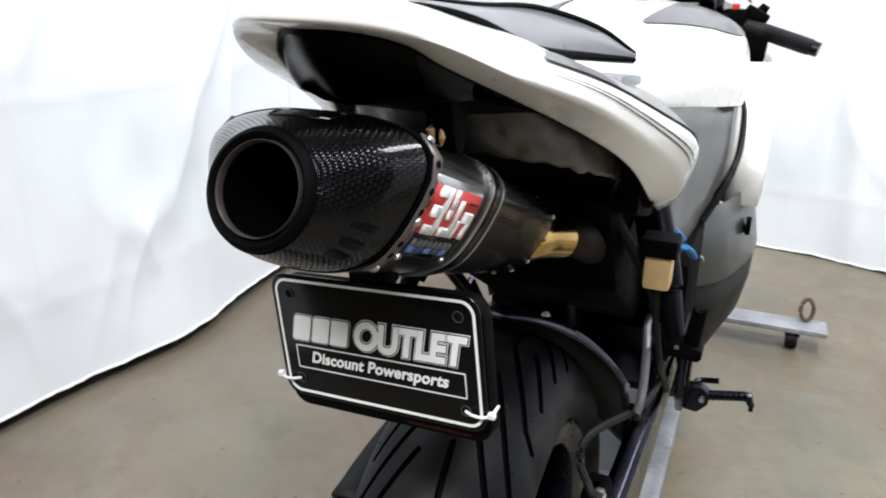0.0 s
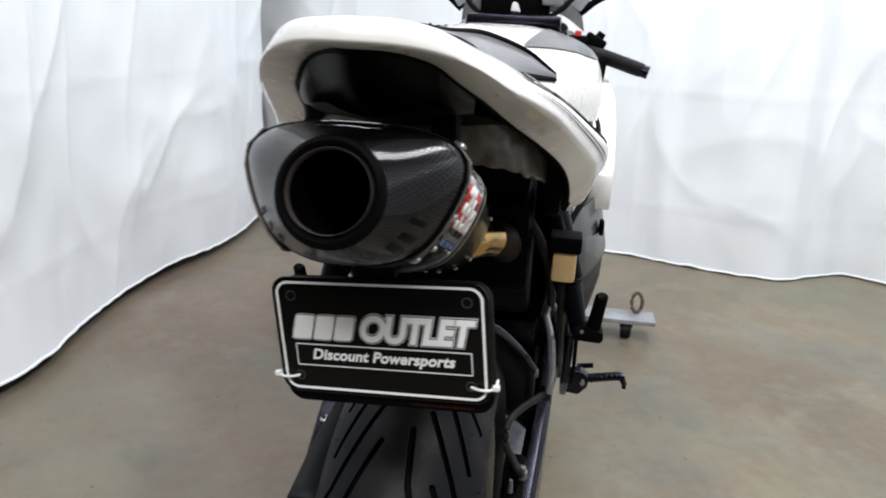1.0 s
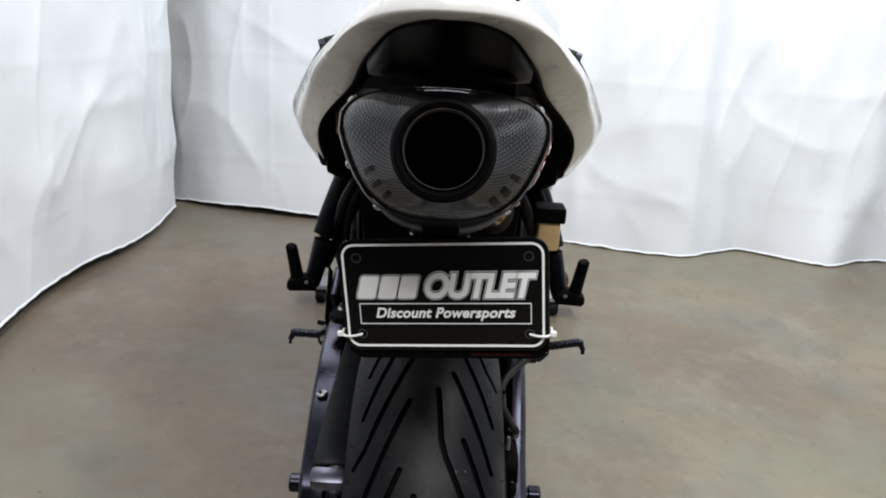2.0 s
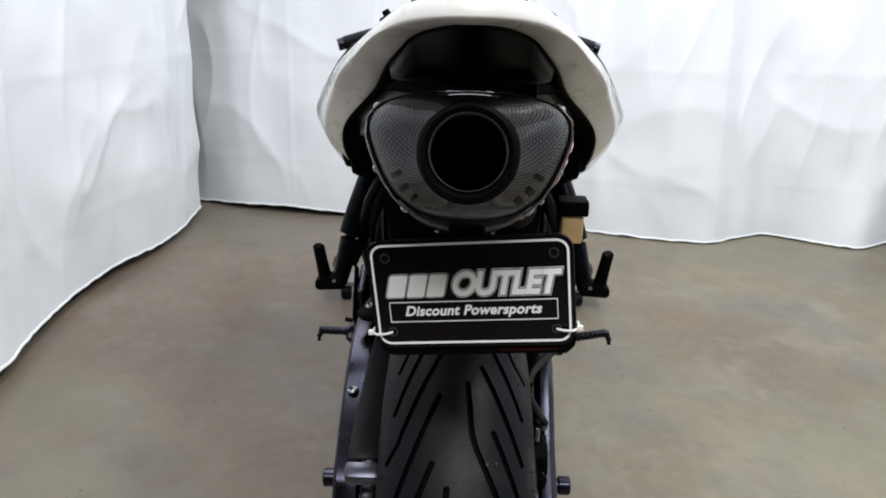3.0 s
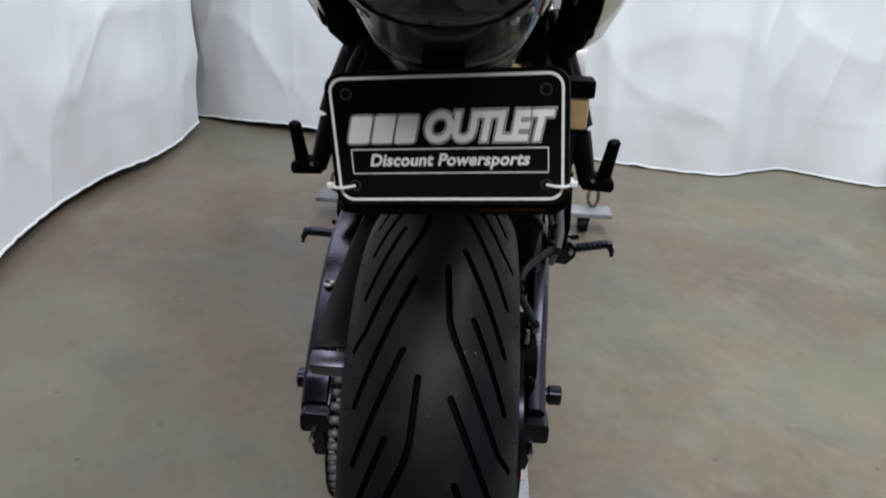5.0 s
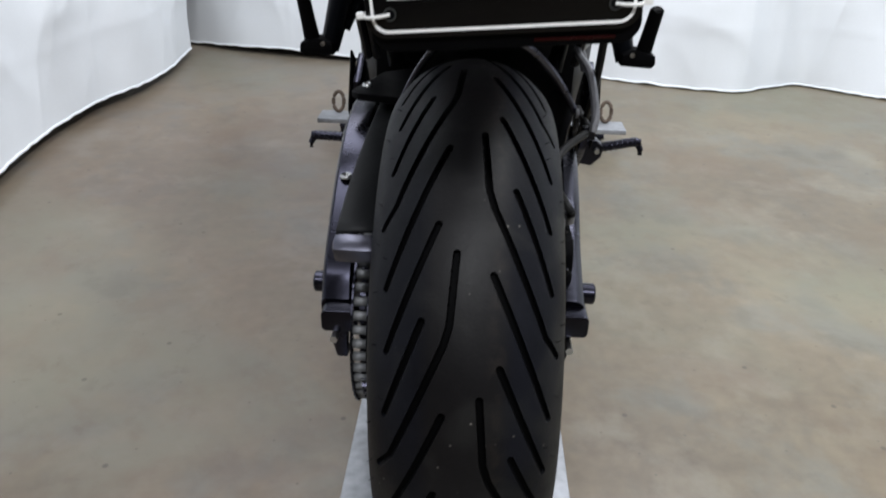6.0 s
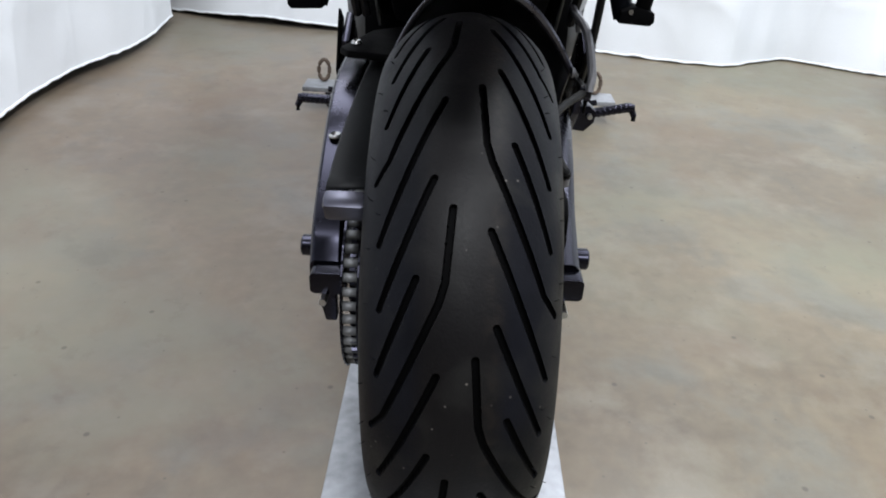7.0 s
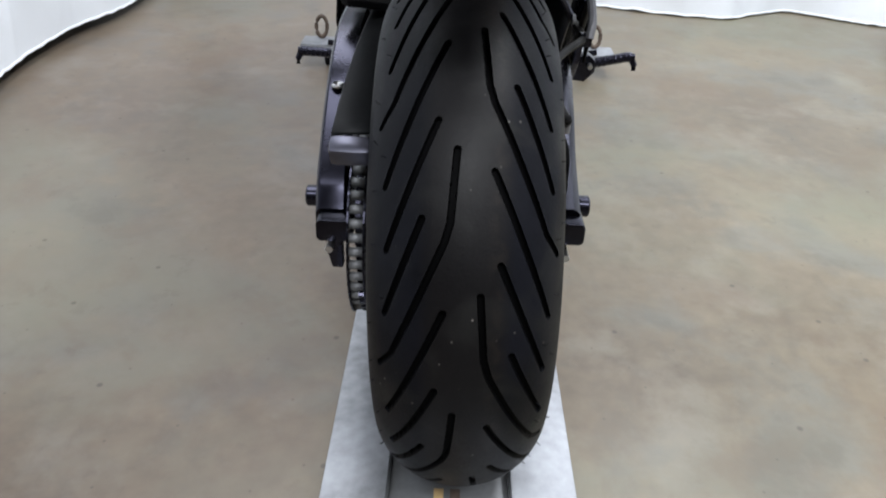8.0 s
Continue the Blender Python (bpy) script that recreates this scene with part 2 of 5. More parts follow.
RED = material("red_enamel", (0.55, 0.03, 0.025), 0.4, 0, 0.08, 20, 300, 0.03)
MIRROR = material("mirror_glass", (0.88, 0.89, 0.90), 0.04, 1.0, 0.02, 8, 200, 0.0, rough_vary=0.01)
PRINT = material("white_print", (0.84, 0.84, 0.83), 0.45, 0, 0.04, 30, 300, 0.0)
HEAT = material("heat_shield_film", (0.075, 0.066, 0.061), 0.32, 0.15, 0.5, 14, 70, 0.5, spec=0.4)
SILVER = material("silver_print", (0.80, 0.81, 0.82), 0.45, 0.0, 0.1, 60, 400, 0.0)
STICKER = material("faded_red_print", (0.46, 0.24, 0.22), 0.5, 0, 0.3, 60, 300, 0.0)
BLUE = material("blue_strap", (0.05, 0.25, 0.6), 0.6, 0, 0.2, 40, 300, 0.1)
GREYPRINT = material("grey_print", (0.16, 0.16, 0.165), 0.45, 0.0, 0.2, 60, 400, 0.0)
BLUEPRINT = material("blue_print", (0.10, 0.19, 0.42), 0.45, 0, 0.2, 40, 300, 0.0)
NAVY = material("navy_print", (0.03, 0.05, 0.13), 0.45, 0, 0.2, 40, 300, 0.0)
AMBER = material("amber_fluid", (0.55, 0.38, 0.18), 0.35, 0, 0.15, 30, 200, 0.03)
NYLON = material("white_nylon", (0.75, 0.75, 0.73), 0.4, 0, 0.04, 40, 300, 0.0)
REDLENS = material("dark_red_lens", (0.012, 0.001, 0.001), 0.2, 0, 0.2, 40, 300, 0.0, 0.0, spec=0.2)


# ---- building helpers ----
def finish(name, bm, mat, parent=None, label="", angle=35, smooth=True):
    me = bpy.data.meshes.new(name)
    bm.normal_update()
    bm.to_mesh(me)
    bm.free()
    if smooth:
        me.shade_smooth()
        me.set_sharp_from_angle(angle=radians(angle))
    me.materials.append(mat)
    ob = new(name, me)
    if parent:
        ob.parent = parent
    if label:
        ob["label"] = label
    return ob


def part(name, bm, mat, parent, label="", angle=35, smooth=True):
    return finish(name, bm, mat, parent, label, angle, smooth)


def thing(name, label, category, group="", kind=""):
    return tagged(new(name), label, category, group, kind)


def spline(pts, n, closed=False):
    """Catmull-Rom through pts, n samples."""
    p = [Vector(q) for q in pts]
    k = len(p)
    out = []
    for j in range(n):
        f = j * k / n if closed else j * (k - 1) / (n - 1)
        i = min(int(f), k - 1 if closed else k - 2)
        t = f - i
        g = (lambda m: p[m % k]) if closed else (lambda m: p[max(0, min(k - 1, m))])
        a, b, c, d = g(i - 1), g(i), g(i + 1), g(i + 2)
        if not closed:
            a = 2 * b - c if i == 0 else a
            d = 2 * c - b if i == k - 2 else d
        out.append(0.5 * ((2 * b) + (c - a) * t + (2 * a - 5 * b + 4 * c - d) * t * t + (3 * b - a - 3 * c + d) * t ** 3))
    return out


def add_loft(bm, rows, closed=False, cap=False, uvs=None):
    """Skin a grid of points; closed joins each row's end to its start."""
    vs = [[bm.verts.new(p) for p in row] for row in rows]
    w = len(rows[0])
    lay = bm.loops.layers.uv.verify() if uvs else None
    for i in range(len(rows) - 1):
        for j in range(w if closed else w - 1):
            k = (j + 1) % w
            f = bm.faces.new((vs[i][j], vs[i][k], vs[i + 1][k], vs[i + 1][j]))
            if uvs:
                for lp, (a, b) in zip(f.loops, ((i, j), (i, j + 1), (i + 1, j + 1), (i + 1, j))):
                    lp[lay].uv = uvs(a, b)
    if cap and closed:
        bm.faces.new(list(reversed(vs[0])))
        bm.faces.new(vs[-1])
    return bm


def loft(rows, closed=False, cap=False, uvs=None):
    bm = add_loft(bmesh.new(), rows, closed, cap, uvs)
    bmesh.ops.recalc_face_normals(bm, faces=bm.faces)
    return bm


def add_tube(bm, pts, radius, seg=10, n=None, squash=1.0):
    """A round bar swept along a curve; radius may be a list along it."""
    path = spline(pts, n) if n else [Vector(p) for p in pts]
    rows = []
    for i, p in enumerate(path):
        d = (path[min(i + 1, len(path) - 1)] - path[max(i - 1, 0)]).normalized()
        side = d.cross(Vector((0, 0, 1)) if abs(d.z) < 0.95 else Vector((0, 1, 0))).normalized()
        up = side.cross(d)
        if isinstance(radius, (list, tuple)):
            f = i * (len(radius) - 1) / max(1, len(path) - 1)
            k = min(int(f), len(radius) - 2)
            r = radius[k] + (radius[k + 1] - radius[k]) * (f - k)
        else:
            r = radius
        rows.append([p + r * (math.cos(a) * side + squash * math.sin(a) * up) for a in (2 * math.pi * q / seg for q in range(seg))])
    add_loft(bm, rows, True, True)
    return bm


def tube(pts, radius, seg=10, n=None, squash=1.0):
    bm = add_tube(bmesh.new(), pts, radius, seg, n, squash)
    bmesh.ops.recalc_face_normals(bm, faces=bm.faces)
    return bm


def add_block(bm, c, size, bevel=0.003, m=None):
    res = bmesh.ops.create_cube(bm, size=1.0)
    vs = res["verts"]
    bmesh.ops.scale(bm, verts=vs, vec=size)
    if bevel:
        es = list({e for v in vs for e in v.link_edges})
        made = bmesh.ops.bevel(bm, geom=es, offset=bevel, segments=2, profile=0.6, affect="EDGES")
        vs = list({v for f in made["faces"] for v in f.verts} | {v for v in vs if v.is_valid})
    bmesh.ops.transform(bm, verts=vs, matrix=Matrix.Translation(c) @ (m.to_4x4() if m else Matrix()))
    return bm


def block(c, size, bevel=0.003, m=None):
    return add_block(bmesh.new(), c, size, bevel, m)


def slab(outline, axis, lo, hi, bevel=0.002):
    """A plate: an outline in the two other axes, from lo to hi along axis."""
    bm = bmesh.new()
    put = {"x": lambda a, b, c: (c, a, b), "y": lambda a, b, c: (a, c, b), "z": lambda a, b, c: (a, b, c)}[axis]
    low = [bm.verts.new(put(a, b, lo)) for a, b in outline]
    high = [bm.verts.new(put(a, b, hi)) for a, b in outline]
    k = len(outline)
    bm.faces.new(low)
    bm.faces.new(list(reversed(high)))
    for i in range(k):
        bm.faces.new((low[i], high[i], high[(i + 1) % k], low[(i + 1) % k]))
    bmesh.ops.recalc_face_normals(bm, faces=bm.faces)
    if bevel:
        bmesh.ops.bevel(bm, geom=[e for e in bm.edges], offset=bevel, segments=2, profile=0.6, affect="EDGES", clamp_overlap=True)
    return bm


def lathe(profile, centre, axis="x", seg=48):
    """Turn (along, radius) pairs about an axis through centre."""
    rows = []
    for s, r in profile:
        row = []
        for q in range(seg):
            a = 2 * math.pi * q / seg
            c, d = r * math.cos(a), r * math.sin(a)
            row.append(Vector(centre) + Vector({"x": (s, c, d), "y": (c, s, d), "z": (c, d, s)}[axis]))
        rows.append(row)
    return loft(rows, True, profile[0][1] > 1e-6)


def flip(pts):
    return [(-x, y, z) for x, y, z in pts]


def rounded(w, h, r, n=6):
    out = []
    for cx, cy, a0 in ((w / 2 - r, h / 2 - r, 0), (-w / 2 + r, h / 2 - r, 90), (-w / 2 + r, -h / 2 + r, 180), (w / 2 - r, -h / 2 + r, 270)):
        for k in range(n + 1):
            a = radians(a0 + 90 * k / n)
            out.append((cx + r * math.cos(a), cy + r * math.sin(a)))
    return out


# ---- the hall: floor, ceiling, walls, curtains ----
bm = bmesh.new()
bmesh.ops.create_grid(bm, x_segments=12, y_segments=12, size=6)
for v in bm.verts:
    v.co.y += 0.5
tagged(finish("floor", bm, CONCRETE, smooth=False), "worn brown-grey polished concrete floor", "floor", kind="structure")
# added unseen shell; its dark walls and paler ceiling shape the reflections
for nm, c, s in (("ceiling", (0, 0.5, 3.0), (6.2, 8.2, 0.1)), ("wall_north", (0, 4.5, 1.475), (6.2, 0.1, 2.95)), ("wall_south", (0, -3.5, 1.475), (6.2, 0.1, 2.95)),
                 ("wall_west", (-3.0, 0.5, 1.475), (0.1, 7.9, 2.95)), ("wall_east", (3.0, 0.5, 1.475), (0.1, 7.9, 2.95))):
    tagged(finish(nm, block(c, s, 0.0), HALL if nm in ("wall_north", "ceiling") else DIM, smooth=False), "unseen plain " + nm.split("_")[0], nm.split("_")[0], kind="structure")

for lx, ly, lw, ll, watts in LAMPS:
    lamp = thing("ceiling_light", "white sheet-metal ceiling light fixture", "ceiling light", "ceiling lights")
    part("housing", block((lx, ly, 2.92), (lw + 0.1, ll + 0.2, 0.06), 0.01), HALL, lamp)


def curtain(plan, seed, folds, top=2.75, hem=0.002, wave=0.02, lift=0.005, nx=260, nz=150, gap=0.0, ripple=0.018, crumple=1.0):
    """Cloth whose foot follows plan and whose top hangs straight; folds: (place 0..1, width, depth)."""
    fine_ = spline([(x, y, 0) for x, y in plan], 1200)
    run = np.concatenate([[0], np.cumsum([(q - p).length for p, q in zip(fine_[:-1], fine_[1:])])])
    at = np.linspace(0, run[-1], nx + 1)
    foot = [Vector((float(np.interp(w, run, [p.x for p in fine_])), float(np.interp(w, run, [p.y for p in fine_])), 0)) for w in at]
    a, b = foot[0], foot[-1]
    d = b - a
    side = Vector((d.y, -d.x, 0)).normalized()
    rows = []
    for k in range(nz + 1):
        v = k / nz
        fall = (1 - v) ** 1.2
        row = []
        for i in range(nx + 1):
            u = i / nx
            p = (a + d * u).lerp(foot[i], 0.25 + 0.75 * fall)
            m = u * d.length
            off = wave * noise.noise((m * 1.1, v * 0.5, seed)) * (0.5 + 0.8 * fall)
            off += ripple * noise.noise((m * 4.5 + 0.6 * v, v * 1.3, seed + 7))
            off += crumple * 0.009 * noise.noise((m * 3.5 + 5 * v, v * 6 - m, seed + 3)) + crumple * 0.003 * noise.noise((m * 11 - 6 * v, v * 14 + 3 * m, seed + 5))
            for q in range(3):
                ridge = 1 - abs(noise.noise((m * (1.5 + 0.7 * q) + v * (2.2 - 2.1 * q), v * 2.6 - m * (0.9 - 0.7 * q), seed + 21 + q))) * 2.2
                off += crumple * 0.0065 * max(0.0, ridge) ** 5
            # packing creases: a square grid of shallow ridges
            off += 0.0022 * (math.exp(-((m % 0.62 - 0.31) / 0.012) ** 2) + math.exp(-((v * (top - hem) % 0.48 - 0.24) / 0.012) ** 2))
            for c, w, h in folds:
                off += h * math.exp(-(((u - c) + 0.01 * noise.noise((v * 3, c * 9, seed))) / w) ** 2) * (0.35 + 0.65 * fall)
            off *= 0.25 + 0.75 * min(1.0, v / 0.12)
            z = hem + gap * max(0.0, 1 - abs(u - 0.2) / 0.14) * (1 - v) + (lift * (0.5 + noise.noise((m * 1.7, 0.3, seed + 11))) + 0.0035 * noise.noise((m * 13, 0.9, seed + 31))) * (1 - v) ** 6 + v * (top - hem)
            row.append(p + side * off + Vector((0, 0, z)))
        rows.append(row)
    bm = loft(rows)
    add_tube(bm, [Vector(p) + Vector((0, 0, 0.003 + 0.004 * noise.noise((p[0] * 30, p[1] * 30, seed)))) for p in rows[0][::2]], 0.0045, 8)
    return bm


cur = thing("curtain", "white cloth curtain with creases, hung to the floor", "curtain", "booth curtains")
ob = part("cloth", curtain([(-1.34, -1.15), (-1.3, -0.75), (-1.34, -0.35), (-1.309, -0.023), (-1.295, 0.24), (-1.275, 0.464), (-1.212, 0.746), (-1.217, 0.882), (-1.246, 1.028), (-1.29, 1.349), (-1.29, 1.632), (-1.236, 1.855), (-1.217, 2.089), (-1.236, 2.313), (-1.251, 2.469)], 2.0, [(0.30, 0.04, 0.02), (0.52, 0.05, -0.03), (0.74, 0.05, 0.03), (0.91, 0.035, -0.02)], nx=420, ripple=0.016, wave=0.045, lift=0.006, crumple=1.35, hem=0.034), FABRIC, cur)
cur = thing("curtain", "white cloth curtain with soft vertical folds", "curtain", "booth curtains")
part("cloth", curtain([(-1.75, 2.76), (-1.36, 2.70), (-1.03, 2.575), (-0.58, 2.49), (-0.1, 2.47), (0.26, 2.42), (0.54, 2.36), (0.70, 2.29), (0.94, 2.24), (1.08, 2.22), (1.24, 2.31), (1.38, 2.37), (1.55, 2.26), (1.70, 2.19), (1.88, 2.30), (2.25, 2.33), (2.6, 2.40)], 5.0, [(0.52, 0.012, 0.03), (0.6, 0.02, 0.045), (0.66, 0.014, -0.03), (0.72, 0.022, 0.05), (0.78, 0.016, -0.035), (0.83, 0.02, 0.045), (0.9, 0.02, -0.04)], nx=520, gap=0.030, hem=0.003, lift=0.003, crumple=1.0, ripple=0.024), FABRIC, cur)
cur = thing("curtain", "white cloth curtain with soft vertical folds", "curtain", "booth curtains")
part("cloth", curtain([(2.45, 2.5), (2.4, 1.4), (2.45, 0.3), (2.45, -0.9)], 9.0, [(0.2, 0.02, 0.05), (0.5, 0.02, 0.06), (0.8, 0.02, 0.05)]), FABRIC, cur)

# ---- trolley under the motorcycle ----
trolley = thing("motorcycle_trolley", "grey metal wheel trolley with tie-down rings under the motorcycle", "trolley")
DECK = 0.072
for sx in (-1, 1):
    part("deck_rail", block((sx * 0.113, 0.62, DECK - 0.006), (0.078, 2.5, 0.012), 0.003), ALLOY, trolley)
    part("side_flange", block((sx * 0.150, 0.62, DECK - 0.024), (0.004, 2.5, 0.026), 0.001), ALLOY, trolley)
part("channel", block((0, 0.62, DECK - 0.028), (0.149, 2.5, 0.006), 0.002), DULL, trolley)
for sx in (-1, 1):
    part("channel_side", block((sx * 0.0742, 0.62, DECK - 0.018), (0.003, 2.496, 0.018), 0.001), DULL, trolley)
part("tape", block((-0.012, -0.33, DECK - 0.024), (0.012, 0.30, 0.002), 0.0), AMBER, trolley, "yellowed tape strip")
part("tape", block((0.008, -0.33, DECK - 0.024), (0.012, 0.30, 0.002), 0.0), RUST, trolley, "brown tape strip")
part("sticker", block((0.132, 0.205, DECK + 0.0012), (0.022, 0.07, 0.002), 0.0), STICKER, trolley, "faded red printed sticker")
for sy in (1.52, 0.55):
    part("cross_bar", block((0, sy, DECK - 0.009), (0.98 if sy > 1 else 0.29, 0.09, 0.016), 0.004), ALLOY, trolley)
for sx in (-1, 1):
    bm = bmesh.new()
    pts = [(sx * 0.432 + 0.017 * math.cos(a), 1.55 + 0.008 * math.sin(a), 0.106 + 0.030 * math.sin(a)) for a in (2 * math.pi * k / 24 for k in range(25))]
    add_tube(bm, pts, 0.0062, 8)
    part("tie_down_ring", bm, RUST, trolley, "rusty steel ring")
    castor = part("castor", lathe([(-0.016, 0.0001), (-0.016, 0.022), (-0.012, 0.026), (0.012, 0.026), (0.016, 0.022), (0.016, 0.0001)], (sx * 0.40, 1.50, 0.026), "x", 20), RUBBER, trolley, "small black castor")
    part("fork", block((sx * 0.40, 1.50, 0.048), (0.04, 0.03, 0.016), 0.002), DARKMETAL, castor)

# ---- motorcycle ----
bike = thing("motorcycle", "white and grey sport motorcycle with a carbon muffler, on a trolley", "motorcycle")

# rear wheel
TYRE_R, TYRE_X, TYRE_Y, TYRE_Z, TYRE_W = 0.2934, 0.0032, -0.0357, 0.3402, 0.963
LEAN = -1.27
SECTION = [(0.0, 0.314), (0.03, 0.3095), (0.055, 0.2985), (0.073, 0.2840), (0.084, 0.2690), (0.089, 0.2550), (0.0875, 0.2420), (0.081, 0.2290), (0.070, 0.2180)]


def grooves():
    """Tread cuts as chains of (degrees back from the top, metres across)."""
    cuts = []
    unit = [((0, 0.0104), (0.25, 0.0148), (0.32, 0.0194), (0.525, 0.0400), (0.785, 0.0637), (0.865, 0.0745)), ((0.239, 0.0376), (0.615, 0.0688)), ((0.569, 0.0197), (1.118, 0.0690)), ((0.892, 0.0260), (1.36, 0.0672))]
    for sign, starts in ((-1, (1.8, 47.45, 93.1, 138.75, 184, 229, 273, 317)), (1, (24.85, 70.5, 116.15, 161.8, 207, 251, 295, 339))):
        for k, s in enumerate(starts):
            nxt = starts[(k + 1) % len(starts)]
            pitch = (nxt - s) % 360
            for chain in unit:
                cuts.append([(s + pitch * f, sign * x + 0.002) for f, x in chain])
    return cuts


def tyre_mesh(radius, width_scale, cuts, na=1400, nx=150, fine=None):
    prof = spline([(-x, 0, r) for x, r in reversed(SECTION[1:])] + [(x, 0, r) for x, r in SECTION], nx + 1)
    px = np.array([p.x for p in prof]) * width_scale
    pr = np.array([p.z for p in prof]) - 0.314 + radius
    run = np.concatenate([[0], np.cumsum(np.hypot(np.diff(px), np.diff(pr)))])
    even = np.linspace(0, run[-1], nx + 1)
    px, pr = np.interp(even, run, px), np.interp(even, run, pr)
    ang = np.linspace(0, 360, na, endpoint=False)
    if fine:
        ang = np.concatenate([np.linspace(0, fine, na * 2 // 3, endpoint=False), np.linspace(fine, 360, na // 3, endpoint=False)])
        na = len(ang)
    arc = np.concatenate([[0], np.cumsum(np.hypot(np.diff(px), np.diff(pr)))])
    arc -= np.interp(0, px[nx // 4:-nx // 4], arc[nx // 4:-nx // 4])
    sa = radians(1) * radius * 0.96
    A, B = np.meshgrid(ang, arc, indexing="ij")
    near, fx, fy = np.full(A.shape, 1.0), np.zeros(A.shape), np.zeros(A.shape)
    for chain in cuts:
        for (a0, x0), (a1, x1) in zip(chain[:-1], chain[1:]):
            b0, b1 = np.interp([x0, x1], px[nx // 6:-nx // 6], arc[nx // 6:-nx // 6])
            mid = (ang - (a0 + a1) / 2 + 180) % 360 - 180
            rows_ = np.where(np.abs(mid) < abs(a1 - a0) / 2 + 2)[0]
            qx, qy = ((ang[rows_][:, None] - a0 + 180) % 360 - 180) * sa, arc[None, :] - b0
            ux, uy = (a1 - a0) * sa, b1 - b0
            t = np.clip((qx * ux + qy * uy) / (ux * ux + uy * uy), 0, 1)
            dx, dy = qx - t * ux, qy - t * uy
            dist = np.hypot(dx, dy)
            sel = dist < near[rows_]
            near[rows_] = np.where(sel, dist, near[rows_])
            fx[rows_], fy[rows_] = np.where(sel, dx, fx[rows_]), np.where(sel, dy, fy[rows_])
    # the rows of points next to a cut are drawn onto its rim and its floor
    rim, floor_ = 0.0033, 0.0026
    to_rim = (near > rim - 0.00045) & (near < rim + 0.00055)
    to_floor = (near <= rim - 0.00045) & (near > floor_ - 0.0006)
    want = np.where(to_rim, rim, np.where(to_floor, floor_, near))
    k = (want - near) / np.maximum(near, 1e-5)
    A, B = A + fx * k / sa, B + fy * k
    depth = np.where(near <= rim - 0.00045, 0.0065, 0.0)
    px2, pr2 = np.interp(B, arc, px), np.interp(B, arc, pr)
    a = np.radians(A)
    r = pr2 - depth
    co = np.stack([px2, -r * np.sin(a), r * np.cos(a)], -1).reshape(-1, 3)
    i, j = np.meshgrid(np.arange(na), np.arange(nx), indexing="ij")
    w = nx + 1
    n = (i + 1) % na
    faces = np.stack([i * w + j, i * w + j + 1, n * w + j + 1, n * w + j], -1).reshape(-1, 4)
    me = bpy.data.meshes.new("tyre")
    me.vertices.add(len(co))
    me.vertices.foreach_set("co", co.astype(np.float32).ravel())
    me.loops.add(faces.size)
    me.loops.foreach_set("vertex_index", faces.astype(np.int32).ravel())
    me.polygons.add(len(faces))
    me.polygons.foreach_set("loop_start", np.arange(0, faces.size, 4, dtype=np.int32))
    me.polygons.foreach_set("loop_total", np.full(len(faces), 4, dtype=np.int32))
    # the moulded cuts take blacker, unscuffed rubber: their shade is put into the colour
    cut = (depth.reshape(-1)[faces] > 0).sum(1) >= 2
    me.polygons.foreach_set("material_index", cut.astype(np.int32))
    me.update(calc_edges=True)
    me.shade_smooth()
    me.set_sharp_from_angle(angle=radians(50))
    return me


def wheel(name, x, y, z, radius, width_scale, cuts, na, nx, fine=None):
    hub = part(name, lathe([(-0.03, 0.02), (-0.03, 0.05), (0.03, 0.05), (0.03, 0.02)], (0, 0, 0), "x", 32), DARKMETAL, bike)
    hub.matrix_world = pose(x, y, z, 0, LEAN, 0)
    me = tyre_mesh(radius, width_scale, cuts, na, nx, fine)
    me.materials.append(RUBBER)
    me.materials.append(GROOVE_SHADE)
    ty = new("tyre", me)
    ty.parent = hub
    w, r = 0.076 * width_scale, radius - 0.096
    part("rim", lathe([(-w, r - 0.004), (-w, r + 0.004), (-w + 0.006, r + 0.002), (-w + 0.012, r - 0.02), (0, r - 0.032), (w - 0.012, r - 0.02), (w - 0.006, r + 0.002), (w, r + 0.004), (w, r - 0.004), (w - 0.01, r - 0.028), (0, r - 0.04), (-w + 0.01, r - 0.028), (-w, r - 0.004)], (0, 0, 0), "x", 72), DARKMETAL, hub)
    for k in range(5):
        a = 2 * math.pi * k / 5 + 0.3
        for da in (-0.16, 0.16):
            c, s = math.cos(a), math.sin(a)
            e, t = math.cos(a + da), math.sin(a + da)
            part("spoke", tube([(0, 0.045 * c, 0.045 * s), (0, 0.11 * (c + e) / 2, 0.11 * (s + t) / 2), (0, (r - 0.034) * e, (r - 0.034) * t)], [0.014, 0.010, 0.011], 8, 8), DARKMETAL, hub)
    return hub


rear = wheel("rear_wheel", TYRE_X, TYRE_Y, TYRE_Z, TYRE_R, TYRE_W, grooves(), 1650, 300, 135)
front = wheel("front_wheel", 0, 1.36, 0.348, 0.298, 0.68, [], 220, 40)
random.seed(4)
